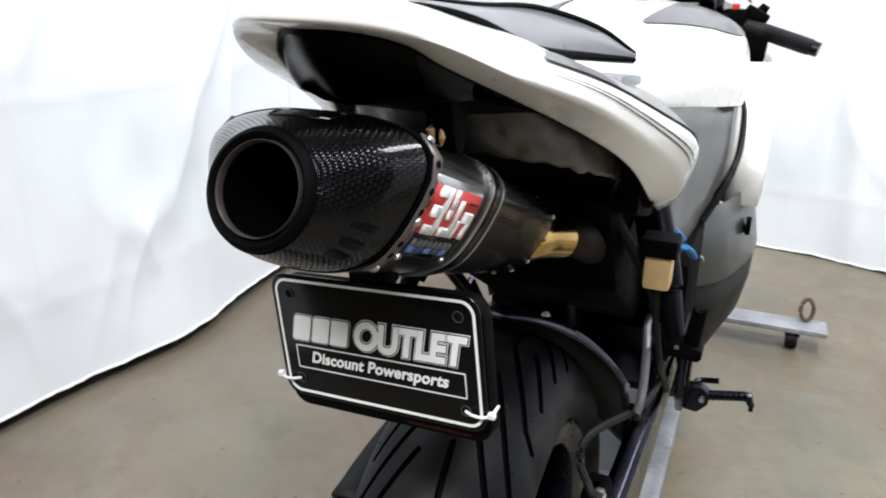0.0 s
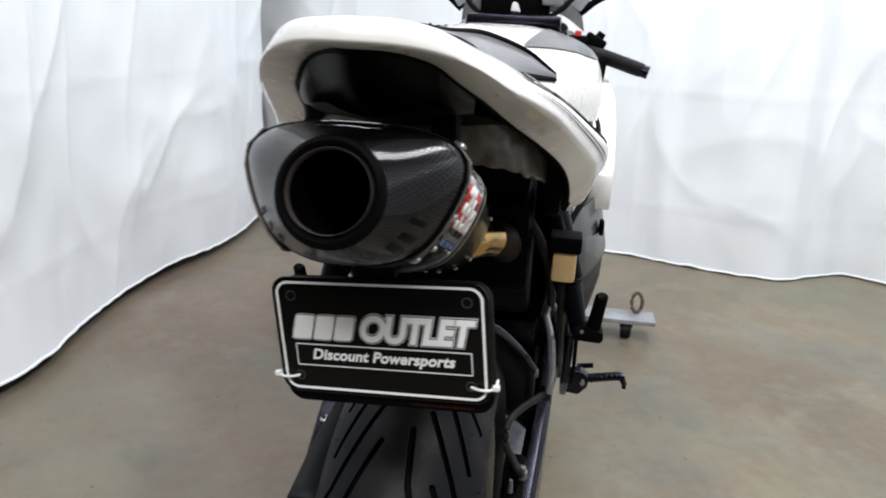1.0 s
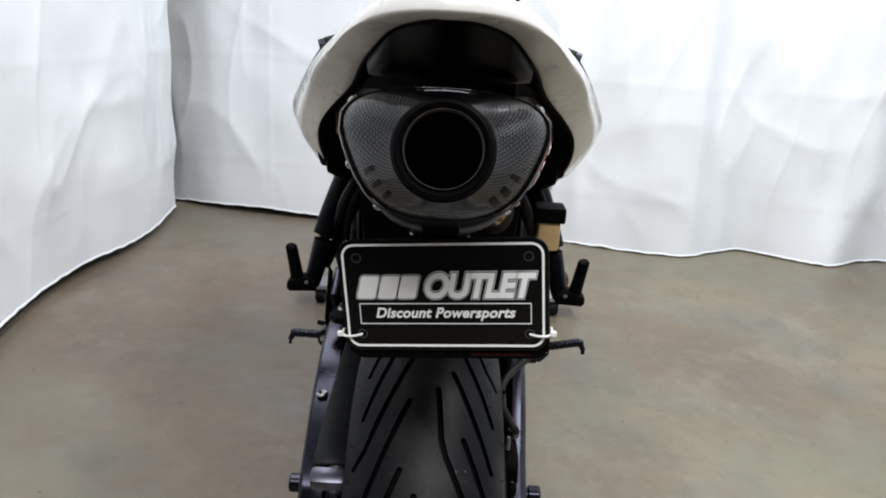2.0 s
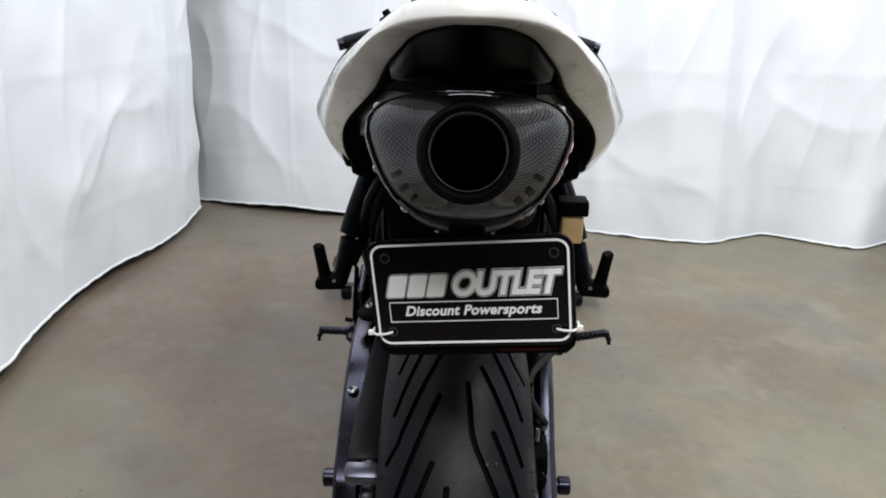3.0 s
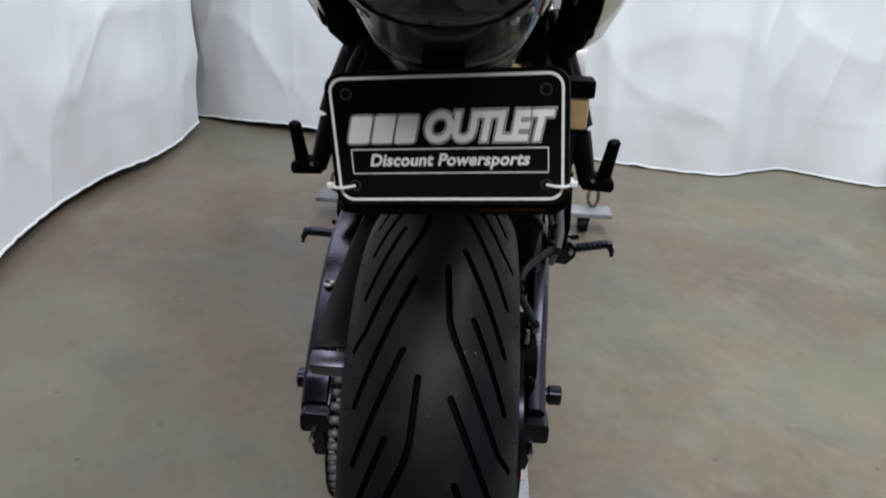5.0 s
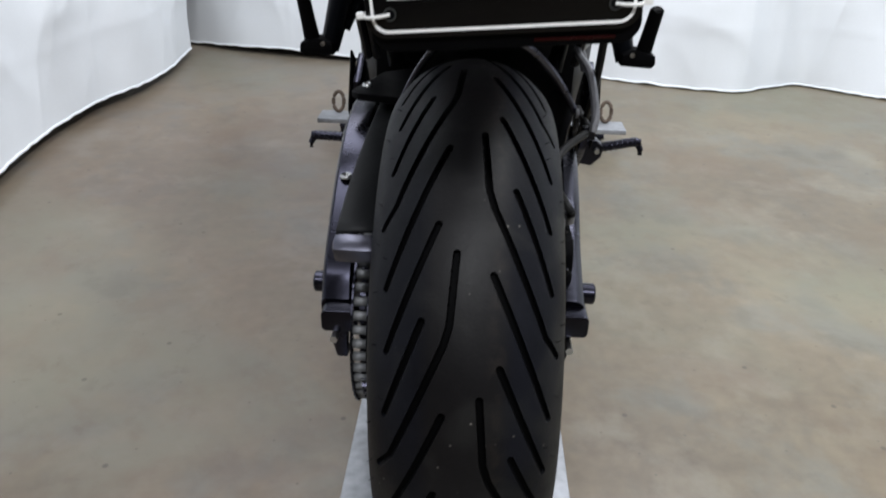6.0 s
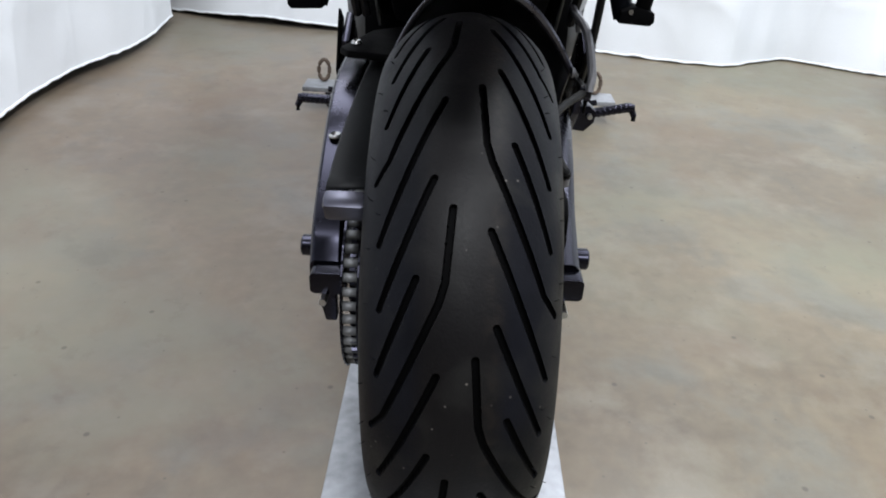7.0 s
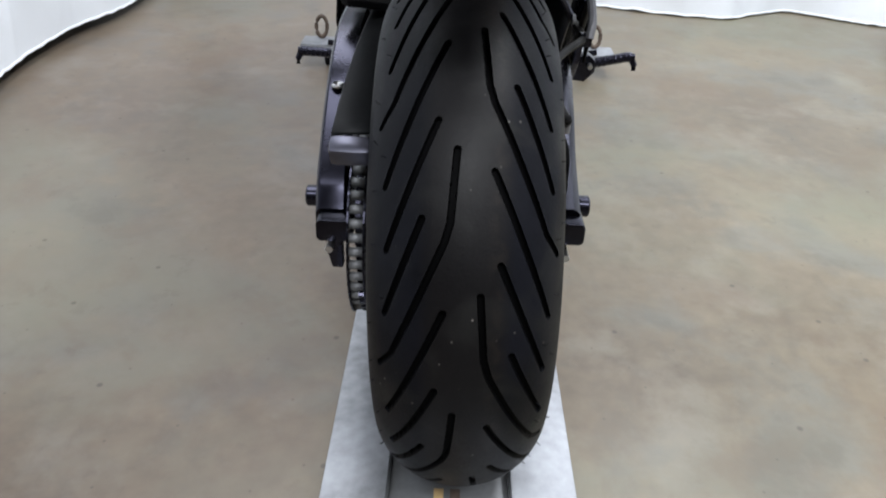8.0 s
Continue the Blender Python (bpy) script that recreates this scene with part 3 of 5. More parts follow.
for k in range(34):
    a, sx = radians(12 + 118 * (k // 2) / 16 + random.uniform(-3, 3)), (-1, 1)[k % 2]
    x = sx * random.choice((0.070, 0.078, 0.083)) * TYRE_W
    r = float(np.interp(abs(x) / TYRE_W, [q[0] for q in SECTION[:6]], [q[1] for q in SECTION[:6]])) - 0.314 + TYRE_R
    c = Vector((x, -r * math.sin(a), r * math.cos(a)))
    out = Vector((sx * 0.8, -0.6 * math.sin(a), 0.6 * math.cos(a)))
    side = Vector((0, -math.cos(a), -math.sin(a))) * random.uniform(-1, 1)
    part("moulding_whisker", tube([c - out * 0.001, c + out * 0.003 + side * 0.001, c + out * 0.005 + side * 0.004], [0.0005, 0.0004, 0.0002], 5, 5), RUBBER, rear)
part("brake_disc", lathe([(0.095, 0.075), (0.095, 0.106), (0.100, 0.106), (0.100, 0.075), (0.095, 0.075)], (0, 0, 0), "x", 48), DARKMETAL, rear)
SPX, SPR = -0.110, 0.099
rows = [[], []]
for q in range(180):
    a = 2 * math.pi * q / 180
    r = SPR + (0.004 if (q % 4) in (0, 1) else -0.003)
    rows[0].append((SPX - 0.003, r * math.cos(a), r * math.sin(a)))
    rows[1].append((SPX + 0.003, r * math.cos(a), r * math.sin(a)))
part("sprocket", loft(rows, True, True), DARKMETAL, rear)

# drive chain: links round the rear sprocket and along both runs
chain = part("drive_chain", block((SPX, 0.62, 0.43), (0.02, 0.03, 0.03), 0.004), DARKMETAL, bike)
CH = []
step = 0.0151
for k in range(21):
    a = radians(90) + k * step / SPR
    CH.append((TYRE_Y + SPR * math.cos(a), TYRE_Z + SPR * math.sin(a), a + math.pi / 2))
end_a = radians(90) + 20 * step / SPR
for k in range(1, 34):
    CH.append((TYRE_Y + k * step, TYRE_Z + SPR + k * step * -0.06, math.pi - 0.06))
ex, ez = TYRE_Y + SPR * math.cos(end_a), TYRE_Z + SPR * math.sin(end_a)
for k in range(1, 34):
    CH.append((ex + k * step, ez + k * step * 0.08, 0.08))
pm = bmesh.new()
for sx in (-0.0085, 0.0085):
    ol = [(0.0075 * s + 0.0062 * math.cos(t), 0.0065 * math.sin(t)) for s, ts in ((1, range(-90, 91, 30)), (-1, range(90, 271, 30))) for t in (radians(q) for q in ts)]
    lo = [pm.verts.new((sx - 0.001, a, b)) for a, b in ol]
    hi = [pm.verts.new((sx + 0.001, a, b)) for a, b in ol]
    pm.faces.new(lo)
    pm.faces.new(list(reversed(hi)))
    for i in range(len(ol)):
        pm.faces.new((lo[i], hi[i], hi[(i + 1) % len(ol)], lo[(i + 1) % len(ol)]))
plate_me = bpy.data.meshes.new("link_plate")
bmesh.ops.recalc_face_normals(pm, faces=pm.faces)
pm.to_mesh(plate_me)
pm.free()
plate_me.materials.append(DARKMETAL)
rb = lathe([(-0.007, 0.0051), (0.007, 0.0051)], (0, 0, 0), "x", 12)
roller_me = bpy.data.meshes.new("roller")
rb.to_mesh(roller_me)
rb.free()
roller_me.shade_smooth()
roller_me.materials.append(DULL)
for y, z, a in CH:
    for nm, me in (("link_plate", plate_me), ("roller", roller_me)):
        ob = new(nm, me)
        ob.parent = chain
        ob.location = (SPX, y, z)
        ob.rotation_euler = (a, 0, 0)
        if nm == "link_plate":
            ob.location = (SPX, y + 0.5 * step * math.cos(a), z + 0.5 * step * math.sin(a))

# swingarm: braced box arm each side, joined ahead of the tyre
swing = part("swingarm", block((0, 0.40, 0.46), (0.24, 0.07, 0.10), 0.015), DARKMETAL, bike)


def arm(sx, outer, thick, high, low):
    """A side of the swingarm: a flat box with chamfered rims, from the axle forward; outer: (y, x)."""
    lo, hi = spline([(0, a, b) for a, b in low], 26), spline([(0, a, b) for a, b in high], 26)
    ys, xs = [a for a, b in outer], [b for a, b in outer]
    rows = []
    for p, q in zip(lo, hi):
        up = (q - p).normalized()
        xo = float(np.interp((p.y + q.y) / 2, ys, xs))
        xi = xo - sx * thick
        ch, cz = (0.005 if sx < 0 else 0.009) * sx, 0.006
        ring = [(xo, p + up * cz), (xo, q - up * cz), (xo - ch * 0.5, q - up * 0.0015), (xo - ch, q), (xi + ch, q), (xi, q - up * cz), (xi, p + up * cz), (xi + ch, p), (xo - ch, p)]
        rows.append([Vector((x, v.y, v.z)) for x, v in ring])
    return loft(rows, True, True)


LOW = [(-0.077, 0.345), (0.094, 0.310), (0.253, 0.347), (0.485, 0.400)]
BENT = [(-0.077, 0.379), (-0.043, 0.416), (0.063, 0.482), (0.147, 0.515), (0.232, 0.526), (0.358, 0.510), (0.485, 0.474)]
STRAIGHT = [(-0.077, 0.390), (0.042, 0.404), (0.147, 0.428), (0.253, 0.444), (0.485, 0.467)]
ARMS = ((-1, [(-0.083, -0.161), (0.042, -0.164), (0.147, -0.165), (0.253, -0.160), (0.485, -0.131)], 0.036, BENT), (1, [(-0.083, 0.131), (0.042, 0.139), (0.147, 0.1465), (0.253, 0.153), (0.485, 0.159)], 0.030, STRAIGHT))
for (sx, outer, thick, high), nm in zip(ARMS, ("left_arm", "right_arm")):
    part(nm, arm(sx, outer, thick, high, LOW), ARMBLACK, swing, angle=28)
    xo = outer[0][1]
    end = slab(rounded(thick + 0.004, 0.026, 0.006), "y", -0.098, -0.066, 0.005)
    bmesh.ops.translate(end, verts=end.verts, vec=(xo - sx * (thick / 2 - 0.002) + (0.007 if sx < 0 else 0), 0, 0.363 if sx < 0 else 0.370))
    part("adjuster_block", end, DARKMETAL, swing)
    part("adjuster_tongue", slab([(xo - sx * a, b) for a, b in ((0.012, 0.352), (0.030, 0.352), (0.030, 0.308), (0.017, 0.308), (0.012, 0.330))], "y", -0.088, -0.074, 0.003), DARKMETAL, swing)
    part("adjuster_screw", lathe([(-0.028, 0.001), (-0.028, 0.0045), (0.0, 0.0045)], (xo - sx * (thick / 2), -0.080, 0.345), "y", 6), STEEL, swing)
    part("axle_nut", lathe([(xo - sx * 0.010, 0.002), (xo - sx * 0.010, 0.016), (xo, 0.016), (xo, 0.002)], (0, TYRE_Y, TYRE_Z + 0.012), "x", 6), DARKMETAL, swing)
    part("stand_spool", lathe([(-sx * 0.010, 0.014), (sx * 0.003, 0.014), (sx * 0.005, 0.0105), (sx * 0.018, 0.0105), (sx * 0.020, 0.0138), (sx * 0.0345, 0.0138), (sx * 0.0365, 0.0118), (sx * 0.0365, 0.001)], (xo, 0.055, 0.322), "x", 28), DARKMETAL, swing, "black anodised paddock-stand spool")
part("arm_bolt", lathe([(0, 0.001), (0.004, 0.006), (0.002, 0.008), (0, 0.008)], (-0.149, 0.046, 0.4745), "z", 16), STEEL, swing, "domed steel bolt")

# chain guard and rear hugger
guard = [(-0.124, -0.164, 0.510), (-0.1245, -0.075, 0.522), (-0.1255, 0.070, 0.526), (-0.122, 0.200, 0.531)]
gi = [(-0.086, -0.164, 0.512), (-0.089, -0.075, 0.524), (-0.0915, 0.070, 0.528), (-0.092, 0.200, 0.533)]
bm = bmesh.new()
go, gn = spline(guard, 14), spline(gi, 14)
add_loft(bm, [[p + Vector((0.001, 0.004, -0.030)), p + Vector((0.0, 0, -0.0015)), p + Vector((0.0015, 0, 0)), q] for p, q in zip(go, gn)])
bmesh.ops.recalc_face_normals(bm, faces=bm.faces)
ob = part("chain_guard", bm, GUARD, bike, "matt dark grey chain guard", angle=20)
sm = ob.modifiers.new("thickness", "SOLIDIFY")
sm.thickness = 0.004
part("end_lip", block((-0.1055, -0.170, 0.494), (0.040, 0.020, 0.024), 0.006, Euler((radians(30), 0, 0)).to_matrix()), LIP, ob, "glossy rounded end of the chain guard")
rows = []
for k in range(28):
    row = []
    for j in range(21):
        t = -1 + j / 10
        half = 0.128 if t > 0 else 0.090
        # the rear edge is cut back towards the sides
        a = radians(-78 + (68.5 - 27 * abs(t) ** 1.5) * k / 27)
        r = 0.320 - 0.066 * abs(t) ** 2.1
        row.append((TYRE_X - 0.006 + half * t, TYRE_Y - r * math.sin(a), TYRE_Z + r * math.cos(a)))
    rows.append(row)
ob = part("hugger", loft(rows), SATIN, bike, "black plastic mudguard over the rear tyre")
# pale edge strip stands for the sheen, thickest towards the right
part("rolled_edge", tube([Vector(q) + Vector((0, 0.001, 0.001)) for q in rows[-1]], [0.0025, 0.0025, 0.003, 0.0055, 0.004], 8, 40), LIP, ob, "rear edge of the mudguard with its sheen painted pale")
for x, y, z in ((0.030, 0.075, 0.640), (0.088, 0.110, 0.588)):
    part("clip_bolt", lathe([(0, 0.001), (0.003, 0.004), (0.0, 0.005)], (x, y, z), "z", 12), STEEL, ob)
part("flank_bolt", lathe([(0, 0.001), (0.004, 0.005), (0.0, 0.007)], (0.125, 0.112, 0.545), "x", 12), BRAID, ob)
sm = ob.modifiers.new("thickness", "SOLIDIFY")
sm.thickness = 0.004
part("bracket", slab([(-0.157, 0.147), (-0.146, 0.131), (-0.094, 0.120), (-0.073, 0.190), (-0.088, 0.270), (-0.126, 0.24)], "z", 0.543, 0.553, 0.003), BLACK, ob)
part("bolt", lathe([(0, 0.001), (0.004, 0.005), (0.0, 0.007)], (-0.1385, 0.163, 0.554), "z", 12), STEEL, ob)

# ---- tail cowl: a horseshoe of white bodywork round the lamp ----
TAIL_E = [(0, -0.364, 0.985), (0.020, -0.350, 0.9845), (0.0435, -0.321, 0.976), (0.0535, -0.309, 0.9655), (0.0715, -0.265, 0.947), (0.086, -0.196, 0.922), (0.1115, -0.1465, 0.8975), (0.136, -0.092, 0.866), (0.142, -0.022, 0.822), (0.141, 0.072, 0.784)]
TAIL_M = [(0, -0.390, 0.9905), (0.026, -0.378, 0.9895), (0.050, -0.354, 0.985), (0.0735, -0.325, 0.975), (0.0935, -0.282, 0.956), (0.120, -0.208, 0.934), (0.135, -0.146, 0.910), (0.154, -0.088, 0.882), (0.168, -0.015, 0.846), (0.160, 0.062, 0.800)]
TAIL_O = [(0, -0.384, 1.0035), (0.025, -0.372, 1.0025), (0.047, -0.350, 0.9980), (0.0675, -0.318, 0.9845), (0.0905, -0.268, 0.968), (0.117, -0.195, 0.9485), (0.136, -0.138, 0.930), (0.163, -0.065, 0.899), (0.182, -0.002, 0.874), (0.174, 0.055, 0.838)]
TAIL_T = [(0, -0.305, 1.0005), (0.018, -0.301, 1.0005), (0.038, -0.286, 0.9955), (0.057, -0.260, 0.985), (0.074, -0.214, 0.975), (0.089, -0.160, 0.957), (0.105, -0.100, 0.940), (0.118, -0.030, 0.924), (0.128, 0.050, 0.905), (0.135, 0.110, 0.884)]


def both(c, n):
    pts = spline(flip(reversed(c[1:])) + c, n)
    for _ in range(7):
        pts = [pts[0]] + [(a + 2 * b + d) / 4 for a, b, d in zip(pts[:-2], pts[1:-1], pts[2:])] + [pts[-1]]
    return [p + Vector((0.003, 0, 0)) for p in pts]


N = 90
ce, cm, co_, ct = both(TAIL_E, N), both(TAIL_M, N), both(TAIL_O, N), both(TAIL_T, N)


def creased(pts, soft=0.16):
    """A chain of flat strips whose corners are rounded over a share of each strip."""
    out = [pts[0]]
    for a, b, c in zip(pts[:-2], pts[1:-1], pts[2:]):
        p, q = b.lerp(a, soft), b.lerp(c, soft)
        out += [p, (p + 2 * b + q) / 4, q]
    return out + [pts[-1]]


rows = []
for e, m, o, t in zip(ce, cm, co_, ct):
    inner = e + Vector((-0.001 * e.x / 0.14, 0.003, 0.001))
    rows.append(creased([inner, e, m, o, (o + t) / 2 + Vector((0, 0, 0.002)), t]))
tail = part("tail_cowl", loft(rows), WHITE, bike, "pearl white tail bodywork", angle=60)
sm = tail.modifiers.new("thickness", "SOLIDIFY")
sm.thickness = 0.003
mid_face = min(tail.data.polygons, key=lambda f: (f.center - Vector((0.16, -0.05, 0.89))).length)
sm.offset = -1.0 if mid_face.normal.x > 0 else 1.0
part("tail_top", loft([[l, l * 0.5 + r * 0.5 + Vector((0, 0, 0.002)), r] for l, r in zip(ct[:N // 2], reversed(ct[N // 2:]))]), WHITE, bike)
for sx in (-1, 1):
    side_m, side_o, side_t = [[Vector((0.003 + sx * (p.x - 0.003), p.y, p.z)) for p in c[N // 2 + 21:-1]] for c in (cm, co_, ct)]
    n = len(side_o)
    rows = []
    for k, (o, t) in enumerate(zip(side_o, side_t)):
        mid = (o + t) / 2 + Vector((0, 0, 0.002))
        wide = math.sin(math.pi * (0.06 + 0.80 * k / (n - 1))) ** 0.6
        row = []
        for q in range(5):
            g = 0.18 + 1.68 * wide * q / 4
            row.append((o.lerp(mid, g) if g < 1 else mid.lerp(t, g - 1)) + Vector((sx * 0.0012, 0, 0.0018)))
        rows.append(row)
    part("side_panel", loft(rows), INLAY, tail, "grey inlay beside the seat")
    for f in (0.40, 0.58):
        rows = []
        for k, (o, m) in enumerate(zip(side_o, side_m)):
            g, w = f * (0.60 + 0.40 * k / (n - 1)), 0.028 * math.sin(math.pi * (0.1 + 0.85 * k / (n - 1)))
            rows.append([o.lerp(m, h) + Vector((sx * 0.0012, -0.0006, 0.0003)) for h in (g - w, g + w)])
        part("pinstripe", loft(rows), BLACK, tail, "thin black pinstripe")

# lamp inside the tail, and the undertray
liner = []
for e in ce:
    s = 1 if e.x > 0.003 else -1
    f = min(1.0, abs(e.x - 0.003) / 0.05)
    liner.append([e + Vector((-0.0005 * s * f, 0.0012, 0.0004)), e + Vector((-0.0025 * s * f, 0.003, -0.0030 * (1 - f) - 0.001)), e + Vector((-0.018 * s * f, 0.034, -0.009 * (1 - f))), e + Vector((-0.036 * s * f, 0.052, -0.015 * (1 - f)))])
part("inner_liner", loft(liner), BLACK, bike, "black plastic liner inside the tail")
lens = []
for e in [p for p in ce if p.z > 0.949]:
    s = 1 if e.x > 0.003 else -1
    f = min(1.0, abs(e.x - 0.003) / 0.05)
    q = e + Vector((-0.0022 * s * f, 0.0035, -0.0030 * (1 - f) - 0.001))
    base = Vector((0.003 + (e.x - 0.003) * 0.95, e.y + 0.045 * (e.z - 0.945) / 0.04, 0.940))
    lens.append(spline([q, q.lerp(base, 0.35) + Vector((0, -0.004, 0)), q.lerp(base, 0.75) + Vector((0, -0.003, 0)), base], 9))
inner_ = [k for k, r in enumerate(lens) if abs(r[0].x - 0.003) < 0.046]
lamp_ = part("tail_lamp", loft(lens[inner_[0]:inner_[-1] + 1]), LENS, bike, "smoked dark tail lamp lens", angle=60)
for rr in (lens[:inner_[0] + 1], lens[inner_[-1]:]):
    if len(rr) > 1:
        part("side_reflector", loft(rr), SMOKE, lamp_, "clear smoked corner of the lamp", angle=60)
bed = [(-0.318, 0.030, 0.9445), (-0.295, 0.050, 0.941), (-0.25, 0.066, 0.932), (-0.20, 0.076, 0.922), (-0.10, 0.092, 0.900), (0.10, 0.100, 0.850)]
part("undertray", loft([[(0.003 - w, y, z + 0.003), (0.003 - w * 0.5, y, z - 0.003), (0.003, y, z - 0.005), (0.003 + w * 0.5, y, z - 0.003), (0.003 + w, y, z + 0.003)] for y, w, z in bed]), BLACK, bike)
for sx in (-1, 1):
    part("side_tray", slab([(-0.02, 0.870), (-0.01, 0.80), (0.09, 0.77), (0.14, 0.82), (0.05, 0.872)], "x", min(sx * 0.118, sx * 0.136), max(sx * 0.118, sx * 0.136), 0.006), BLACK, bike)
    part("muffler_bracket", slab([(-0.035, 0.882), (0.0, 0.886), (0.03, 0.876), (0.04, 0.815), (0.015, 0.80), (-0.015, 0.825)], "x", min(sx * 0.116, sx * 0.148), max(sx * 0.116, sx * 0.148), 0.010), BLACK, bike)
plan = spline([(-0.108, -0.110, 0.864), (-0.074, -0.168, 0.884), (-0.03, -0.196, 0.888), (0.03, -0.200, 0.888), (0.070, -0.180, 0.884), (0.096, -0.135, 0.868), (0.112, -0.085, 0.850), (0.116, -0.04, 0.842)], 60)
rows = []
for k in range(13):
    row = []
    for m, p in enumerate(plan):
        top = 0.926 - 0.22 * max(0.0, p.y + 0.19)
        low = p.z + 0.006 * noise.noise((m * 0.31, 0.2, 1.0)) + 0.0015 * noise.noise((m * 1.1, 0.7, 4.0))
        f = k / 12
        row.append(Vector((p.x, p.y + 0.005 * noise.noise((m * 0.25, f * 2.0, 9.0)) + 0.0035 * noise.noise((m * 0.7 + 2 * f, f * 6.0, 3.0)) + 0.012 * f * f, top + (low - top) * f)))
    rows.append(row)
ob = part("heat_shield", loft(rows), HEAT, bike, "dull brown-grey heat shield under the tail", angle=60)
# added bright strip: the glints on the shield's top edge, built as a shape
part("shield_glint", tube([r + Vector((0, -0.002, 0.001)) for r in rows[0][8:50]], 0.0014, 6), ALLOY, ob, "bright strip for the glints at the shield top")
sm = ob.modifiers.new("thickness", "SOLIDIFY")
sm.thickness = 0.003
hang = part("rubber_hanger", slab([(-0.282, 0.944), (-0.262, 0.947), (-0.252, 0.938), (-0.256, 0.905), (-0.270, 0.903), (-0.276, 0.920)], "x", 0.036, 0.056, 0.004), BLACK, bike)
part("brass_tip", tube([(0.041, -0.276, 0.927), (0.040, -0.278, 0.921), (0.0415, -0.277, 0.914)], [0.0022, 0.0036, 0.0028, 0.0012], 10), AMBER, hang, "yellowed brass tip")
part("brass_tip", tube([(0.0465, -0.275, 0.922), (0.0475, -0.276, 0.916), (0.0465, -0.275, 0.911)], [0.0014, 0.0026, 0.0018, 0.0008], 10), AMBER, hang)
part("inner_fender", slab([(0.02, 0.84), (0.10, 0.70), (0.22, 0.70), (0.22, 0.88)], "x", -0.098, 0.098, 0.01), BLACK, bike)

# ---- muffler under the tail ----
MO = Vector((0.002, -0.412, 0.912))
MA = Vector((0.0, 0.935, -0.355)).normalized()
MU = Vector((0.0, 0.355, 0.935)).normalized()
OVAL = [(0.0000, 0.0503), (0.0333, 0.0489), (0.0608, 0.0408), (0.0708, 0.0238), (0.0599, -0.0075), (0.0451, -0.0275), (0.0238, -0.0375), (0.0000, -0.0400), (-0.0238, -0.0375), (-0.0451, -0.0275), (-0.0599, -0.0075), (-0.0708, 0.0238), (-0.0608, 0.0408), (-0.0333, 0.0489)]


def ring_at(s, blend, scale=1.0, grow=0.0, n=84, r=0.034, drop=0.0):
    """The muffler's section s along it: blend 0 is a circle of radius r, 1 the rounded triangle."""
    out = []
    for k, q in enumerate(spline([(x, y, 0) for x, y in OVAL], n, True)):
        q = q * (scale * (1 + grow / 0.06))
        a = math.atan2(q.y, q.x)
        c = Vector((math.cos(a) * r, math.sin(a) * r, 0))
        w = c.lerp(q, blend)
        out.append(MO + MA * s + Vector((1, 0, 0)) * w.x + MU * (w.y - drop))
    return out


def muffler_skin(stations, mat, name, parent, label="", cap=False):
    rows = [ring_at(*st) for st in stations]
    acc = [0.0]
    for a, b in zip(stations[:-1], stations[1:]):
        acc.append(acc[-1] + (rows[len(acc)][0] - rows[len(acc) - 1][0]).length)
    return part(name, loft(rows, True, cap, lambda i, j: (j * 0.40 / 84, acc[i])), mat, parent, label, angle=40)


muff = muffler_skin([(0.054, 1), (0.08, 1), (0.15, 1), (0.19, 1, 0.99), (0.28, 1, 0.95), (0.375, 1, 0.885), (0.380, 1, 0.80), (0.380, 1, 0.30)], CARBON, "muffler", bike, "carbon fibre exhaust muffler")
cap_st = []
for k in range(15):
    f = k / 14
    cap_st.append((0.010 + 0.047 * f, 0.5 * f + 0.5 * math.sin(f * math.pi / 2), 1.0, 0.0008 * math.sin(math.pi * f) + 0.0004, 84, 0.0332))
muffler_skin(cap_st, CARBON, "end_cap", muff, "carbon end cap with moulded slots")
part("outlet_rim", loft([ring_at(s + 0.0085, 0, 1, 0, 64, r) for s, r in ((0.012, 0.0334), (0.003, 0.0332), (-0.002, 0.0316), (-0.0035, 0.0292), (-0.001, 0.0266), (0.012, 0.0252))], True), BLACK, muff, "matt black outlet ring")
part("outlet_pipe", loft([ring_at(s + 0.0085, 0, 1, 0, 64, r) for s, r in ((0.012, 0.0258), (-0.001, 0.0256), (-0.002, 0.0252), (-0.001, 0.0247), (0.003, 0.0244), (0.10, 0.0242), (0.16, 0.0240), (0.162, 0.001))], True), BLACK, muff, "soot-black outlet pipe")
part("outlet_lip", loft([ring_at(s + 0.0085, 0, 1, 0, 64, r) for s, r in ((0.001, 0.0258), (-0.0022, 0.0256), (-0.0028, 0.0252), (-0.0022, 0.0248), (0.002, 0.0243))], True), SOOT, muff, "sooty steel lip")
for s, wd, mat, nm, lb in ((0.058, 0.004, BLACK, "seam_band", "dark seam band"), (0.160, 0.006, STEEL, "clamp", "steel clamp strap"), (0.171, 0.008, DARKMETAL, "clamp", "dark rubber-lined strap"), (0.182, 0.004, STEEL, "clamp", "steel clamp strap")):
    sc, up = (1.0, 0.0012) if s < 0.1 else (0.997, 0.0022)
    part(nm, loft([ring_at(s - wd / 2, 1, sc, 0.0002), ring_at(s - wd / 2, 1, sc, up), ring_at(s + wd / 2, 1, sc, up), ring_at(s + wd / 2, 1, sc, 0.0002)], True), mat, muff, lb)


